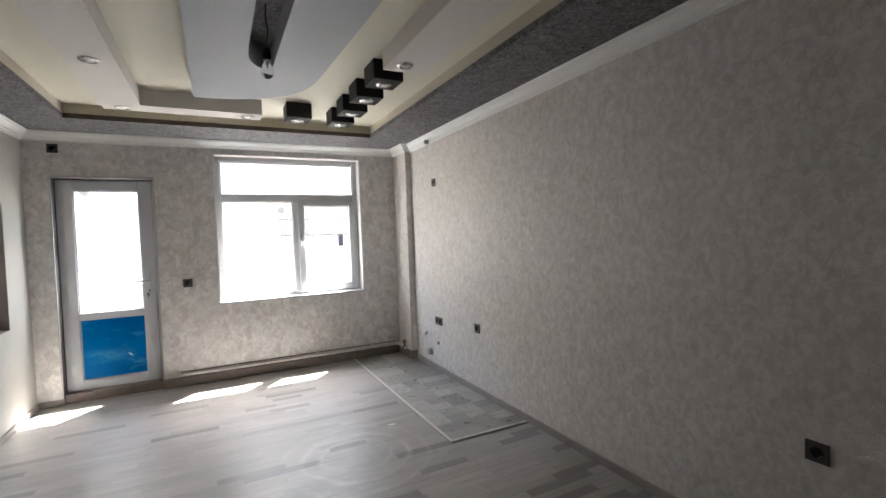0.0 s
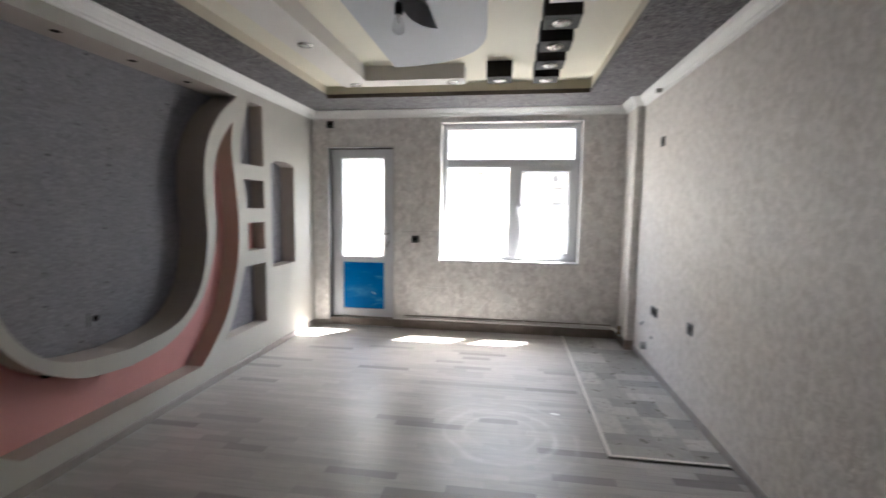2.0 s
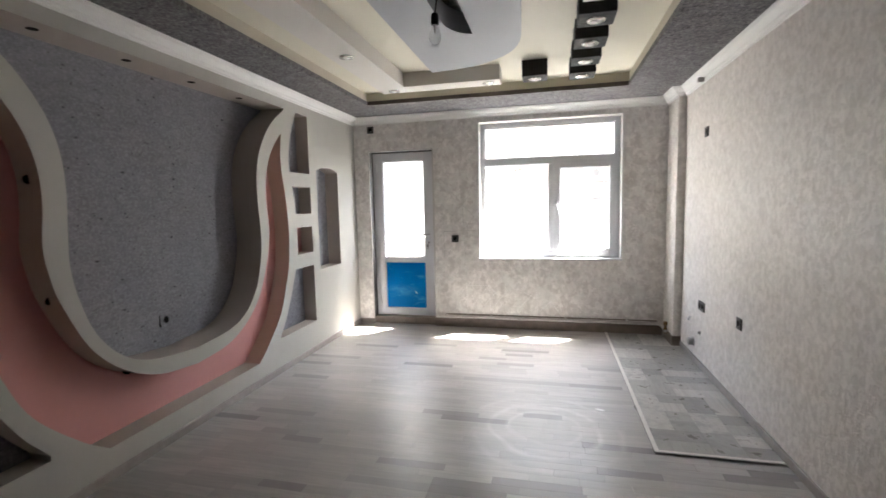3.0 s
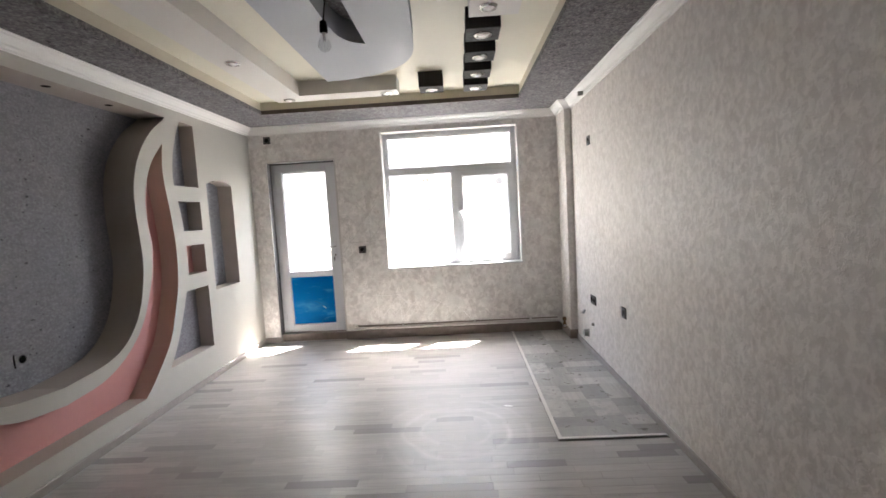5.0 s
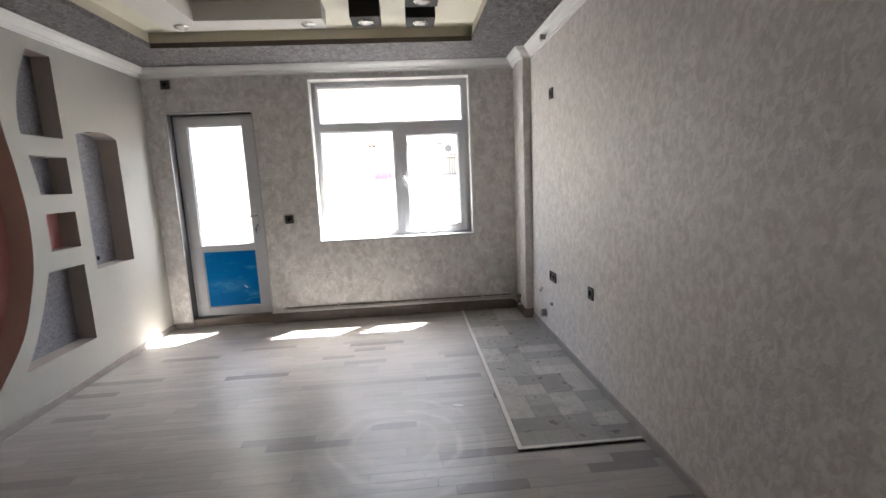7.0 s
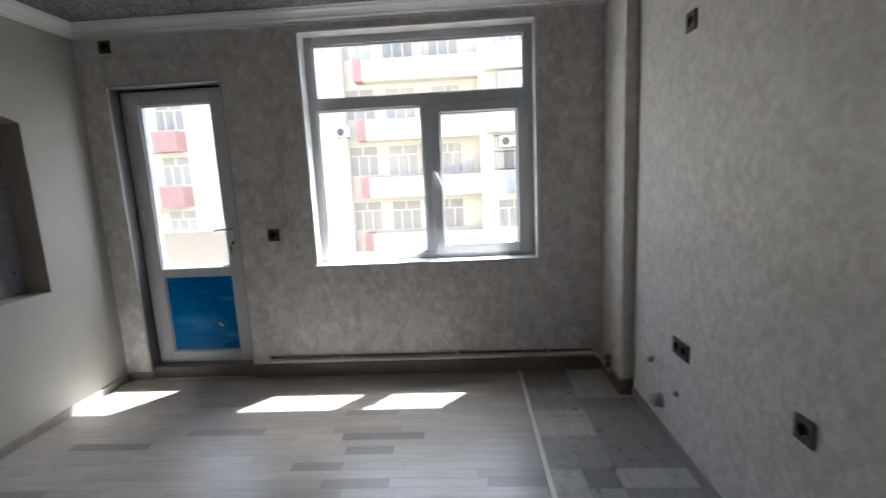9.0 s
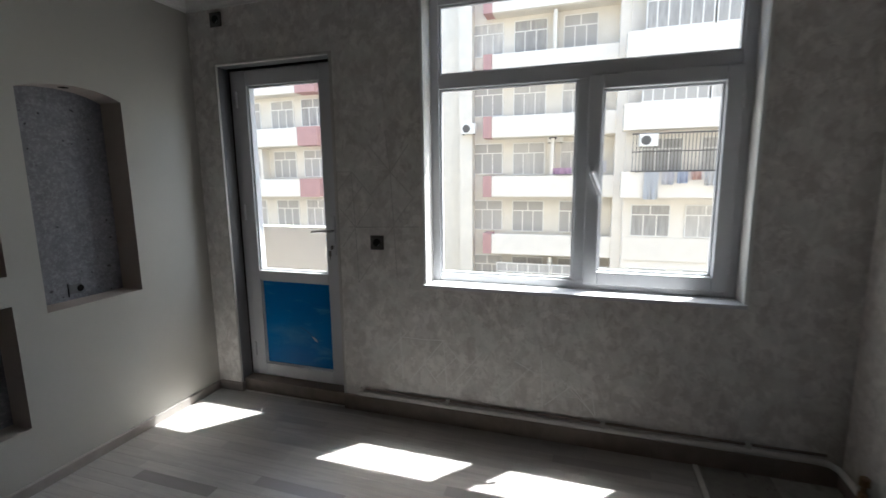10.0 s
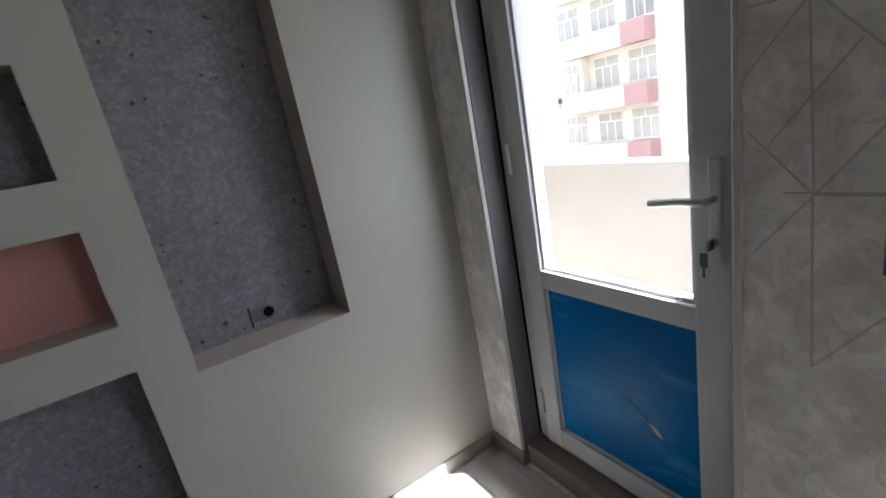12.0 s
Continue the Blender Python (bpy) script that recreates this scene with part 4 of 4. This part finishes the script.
structure("divider_strip", bm, M_STRIP, "pale metal strip between laminate and tiles", "floor strip")


def slab_mesh(w, d, mat, t=0.006, g=0.0004):
    bm = bmesh.new()
    lo = [bm.verts.new((x, y, -t)) for x, y in ((0, 0), (w, 0), (w, d), (0, d))]
    hi = [bm.verts.new((x, y, 0)) for x, y in ((g, g), (w - g, g), (w - g, d - g), (g, d - g))]
    bm.faces.new(hi)
    for k in range(4):
        bm.faces.new((lo[k], lo[(k + 1) % 4], hi[(k + 1) % 4], hi[k]))
    return to_mesh("slab", bm, mat)


rng = random.Random(5)
tiles = {}


def lay_tile(x, y, w, d):
    key = (round(w, 4), round(d, 4))
    if key not in tiles:
        tiles[key] = slab_mesh(w, d, M_TILE)
    ob = new("tile", tiles[key])
    ob.location = (x, y, 0)
    ob.parent = FLOOR


for row in range(9):
    y, d = KY + 0.013 + row * 0.2745, 0.2745
    for x, w in ((KX + 0.013, 0.305), (KX + 0.318, W - KX - 0.318)):
        cut = rng.random()
        if cut < 0.35:
            lay_tile(x, y, w, d)
        elif cut < 0.7:
            lay_tile(x, y, w, d / 2)
            lay_tile(x, y + d / 2, w, d / 2)
        else:
            lay_tile(x, y, w / 2, d)
            lay_tile(x + w / 2, y, w / 2, d / 2)
            lay_tile(x + w / 2, y + d / 2, w / 2, d / 2)

SW = 0.065
shared = {}
rest = bmesh.new()
near = 0
y = Y0
while y < Y1 + 0.02:
    x = -rng.uniform(0.0, 0.4)
    limit = KX - 0.013 if y > KY - 0.05 else W
    while x < limit:
        w = rng.choice((0.26, 0.33, 0.40, 0.46))
        a, b = max(x, 0.0), min(x + w, limit)
        a, b = round(a, 2), min(round(b, 2), limit)
        d = min(SW, Y1 - y)
        if y < KY - 0.013 < y + SW and a > KX:
            d = KY - 0.013 - y
        if b - a > 0.02 and d > 0.01:
            key = (round(b - a, 3), round(d, 3))
            if 3.3 < y < 5.95 and near < 297:
                if key not in shared:
                    shared[key] = slab_mesh(key[0], key[1], M_FLOOR_O)
                ob = new("floor_strip", shared[key])
                ob.location = (a, y, 0)
                ob.parent = FLOOR
                near += 1
            else:
                g = 0.0004
                lo = [rest.verts.new((p, q, -0.006)) for p, q in ((a, y), (b, y), (b, y + d), (a, y + d))]
                hi = [rest.verts.new((p, q, 0)) for p, q in ((a + g, y + g), (b - g, y + g), (b - g, y + d - g), (a + g, y + d - g))]
                rest.faces.new(hi)
                for k in range(4):
                    rest.faces.new((lo[k], lo[(k + 1) % 4], hi[(k + 1) % 4], hi[k]))
        x += w
    y += SW
ob = part("floor_strips", rest, M_FLOOR_I, FLOOR)
ob["kind"] = "stuff"
# door recess floor
structure("recess_floor", box(bmesh.new(), d0, d1, Y1, 6.02, -0.05, -0.001), M_BASE_B, "brown floor piece in the door recess", "floor")

# ---- the block of flats opposite ----
# yard out of sight, its grey chosen for light thrown up at the flats
structure("ground", box(bmesh.new(), -600, 600, -600, 700, -9.4, -9.0), M_GROUND, "unseen grey yard far below the window, toned for bounce", "ground")
FY = 27.0
block = thing("apartment_building", (0, FY, -9.0), "cream block of flats with white balcony bands and red panels", "building")
LEVEL, PITCH = 0.42, 3.0
NZ = 9.0


def bpart(name, specs, mat, label="", bevel=0.0):
    bm = bmesh.new()
    for s in specs:
        box(bm, s[0], s[1], s[2] - FY, s[3] - FY, s[4] + NZ, s[5] + NZ, bevel)
    return part(name, bm, mat, block, label)


bpart("wall", [(-30, 3.9, FY + 0.9, FY + 9, -9, 16.5)], M_FACADE)
bpart("wall", [(3.9, 22, FY - 0.35, FY + 9, -9, 16.5)], M_BAND, "white rendered bay")
bpart("pier", [(3.45, 3.9, FY - 0.05, FY + 0.9, -9, 16.5)], M_BAND)
bpart("pier", [(-4.3, -3.6, FY + 0.3, FY + 0.9, -9, 16.5)], M_FACADE)
bpart("roof_edge", [(-30.3, 22.3, FY - 0.4, FY + 9, 16.5, 16.9)], M_BAND)
frames = {}


def flat_window(x0, x1, z0, z1, y, bars, dark=True):
    key = (round(x1 - x0, 2), round(z1 - z0, 2), bars)
    w, h = key[0], key[1]
    if key not in frames:
        t = 0.055
        bm = boxes((0, w, -0.05, 0, 0, t), (0, w, -0.05, 0, h - t, h), (0, t, -0.05, 0, t, h - t), (w - t, w, -0.05, 0, t, h - t))
        for k in range(1, bars):
            cx = w * k / bars
            box(bm, cx - t / 2, cx + t / 2, -0.048, -0.001, t, h * 0.66)
        for k in range(1, max(2, bars - 1)):
            cx = w * k / max(2, bars - 1)
            box(bm, cx - t / 2, cx + t / 2, -0.047, -0.001, h * 0.66 + t, h - t)
        box(bm, t, w - t, -0.046, -0.002, h * 0.66, h * 0.66 + t)
        frames[key] = (to_mesh("frame", bm, M_WFRAME), to_mesh("pane", boxes((0.02, w - 0.02, -0.02, -0.005, 0.02, h - 0.02)), M_PANE))
    ob = new("window", frames[key][0])
    ob.parent = block
    ob.location = (x0, y - FY, z0 + NZ)
    p = new("pane", frames[key][1])
    p.parent = ob


def bay(mirror):
    """One stair of loggias with a red panel at its inner end."""
    f = (lambda x: x) if not mirror else (lambda x: -16.45 - x)

    def span(a, b):
        p, q = f(a), f(b)
        return (min(p, q), max(p, q))

    edge, wide, end = (-2.3, 1.35, 1.75) if mirror else (-2.5, 0.45, 3.45)
    for k in range(-3, 5):
        z = LEVEL + PITCH * k
        bpart("balcony_band", [(*span(edge, end), FY, FY + 0.14, z, z + 1.06)], M_BAND, bevel=0.02)
        bpart("balcony_slab", [(*span(edge, end), FY + 0.14, FY + 0.9, z - 0.02, z + 0.14)], M_FACADE)
        bpart("red_panel", [(*span(edge - wide, edge), FY - 0.02, FY + 0.9, z + 0.0, z + 1.08)], M_RED, "red panel, paled for haze")
        if k == -2 and not mirror:
            flat_window(-2.22, 0.58, z + 1.06, z + 2.55, FY + 0.06, 6)
            flat_window(0.62, 3.42, z + 1.06, z + 2.55, FY + 0.06, 6)
        a = span(-3.75, -2.07)
        flat_window(*a, z + 1.17, z + 2.8, FY + 0.9, 3)
        for u, v in ((-1.55, 0.12), (0.88, 2.5)):
            a = span(u, v)
            flat_window(*a, z + 1.12, z + 2.78, FY + 0.9, 3)
        if k % 2 == 0:
            a = span(0.45, 0.62)
            bpart("loggia_wall", [(*a, FY + 0.2, FY + 0.9, z + 0.14, z + 2.9)], M_FACADE)


bay(False)
bay(True)
for k in range(-3, 5):
    z = LEVEL + PITCH * k
    yb = FY - 0.35
    if k < 0:
        bpart("painted_band", [(3.95, 14.0, yb - 0.06, yb, z + 0.02, z + 1.14)], M_BAND, bevel=0.01)
        for x in (4.25, 6.55, 9.1, 11.4):
            flat_window(x, x + 1.7, z + 1.17, z + 2.68, yb, 3)
        continue
    bpart("balcony_band", [(3.72, 14.0, yb - 0.75, yb - 0.63, z + 0.02, z + 1.18), (3.72, 3.84, yb - 0.63, yb, z + 0.02, z + 1.18), (3.84, 14.0, yb - 0.63, yb, z + 0.02, z + 0.16)], M_BAND)
    if k:
        for x in (4.42, 7.1, 9.8):
            flat_window(x, x + 2.6, z + 1.18, z + 2.85, yb - 0.68, 6)
    else:
        for x in (4.6, 7.0, 9.6):
            flat_window(x, x + 1.7, z + 1.17, z + 2.68, yb, 3)
# barred balcony
bm = bmesh.new()
for k in range(38):
    x = 4.15 + k * 0.14
    box(bm, x - 0.012, x + 0.012, -1.13, -1.106, 1.62 + NZ, 3.25 + NZ)
box(bm, 4.1, 9.4, -1.14, -1.10, 1.60 + NZ, 1.64 + NZ)
box(bm, 4.1, 9.4, -1.14, -1.10, 2.45 + NZ, 2.49 + NZ)
box(bm, 4.1, 9.4, -1.14, -1.10, 3.22 + NZ, 3.28 + NZ)
part("balcony_grille", bm, M_GRILLE, block, "dark iron balcony bars")


def air_con(x, y, z):
    t = thing("air_conditioner", (x, y, z), "white outdoor air-conditioning unit on the facade", "air conditioner", "air conditioners")
    part("case", box(bmesh.new(), -0.38, 0.38, -0.28, 0.0, -0.27, 0.27, 0.02), M_WFRAME, t)
    part("fan_grille", turned(bmesh.new(), (0, -1, 0), (-0.1, -0.281, 0), [(0, 0.2), (0.01, 0.19), (0.012, 0.05)], 20), M_GRILLE, t, "", True)
    part("bracket", boxes((-0.3, -0.26, -0.28, 0.02, -0.31, -0.27), (0.26, 0.3, -0.28, 0.02, -0.31, -0.27)), M_GRILLE, t)
    return t


ac = air_con(-3.75, FY + 0.3, 3.95)
for x, y, z in ((0.62, FY + 0.88, 3.42), (4.75, FY - 1.15, 2.95), (8.7, FY - 1.15, 3.0), (-19.0, FY + 0.9, 1.25)):
    copy_thing(ac, pose(x, y, z))

part("washing_line", tube(bmesh.new(), [(4.3, -1.3, 1.585 + NZ), (12.1, -1.3, 1.585 + NZ)], 0.012, 6), M_GRILLE, block, "taut washing line", True)
part("line_arm", boxes((4.3, 4.34, -1.31, -1.09, 1.56 + NZ, 1.6 + NZ)), M_GRILLE, block)
part("line_arm", boxes((12.06, 12.1, -1.31, -1.09, 1.56 + NZ, 1.6 + NZ)), M_GRILLE, block)
CLOTHS = [((0.62, 0.42, 0.55), 0.9, 0.3), ((0.75, 0.72, 0.72), 0.5, 0.55), ((0.70, 0.66, 0.68), 0.6, 0.42), ((0.60, 0.63, 0.72), 0.4, 0.5), ((0.72, 0.50, 0.42), 0.4, 0.35),
          ((0.76, 0.74, 0.72), 0.45, 0.6), ((0.10, 0.10, 0.13), 0.3, 0.62), ((0.60, 0.45, 0.58), 0.5, 0.45), ((0.76, 0.76, 0.76), 0.6, 1.2)]


def cloth(x, y, z, k):
    c, w, h = CLOTHS[k]
    bm = bmesh.new()
    n = 8
    rows = [[bm.verts.new((w * i / n, 0.03 * math.sin(i * 1.7 + k) * (0.3 + j), -h * j / 3)) for i in range(n + 1)] for j in range(4)]
    for p, q in zip(rows, rows[1:]):
        for i in range(n):
            bm.faces.new((p[i], p[i + 1], q[i + 1], q[i]))
    bmesh.ops.solidify(bm, geom=bm.faces[:], thickness=0.01)
    ob = new("laundry", to_mesh("laundry", bm, plain("cloth", c, 0.9), True))
    ob.location = (x, y, z)
    tagged(ob, "washed cloth hung out on a balcony line", "laundry", "laundry on the line")


x = 0.6
for k, z in ((0, 1.85), (2, 1.95), (1, 2.15)):
    cloth(x, FY - 0.06, z, k)
    x += CLOTHS[k][1] + 0.25
x = 4.65
for k in (8, 1, 3, 4, 5, 6, 7, 2):
    cloth(x, FY - 1.3, 1.575, k)
    x += CLOTHS[k][1] + 0.12
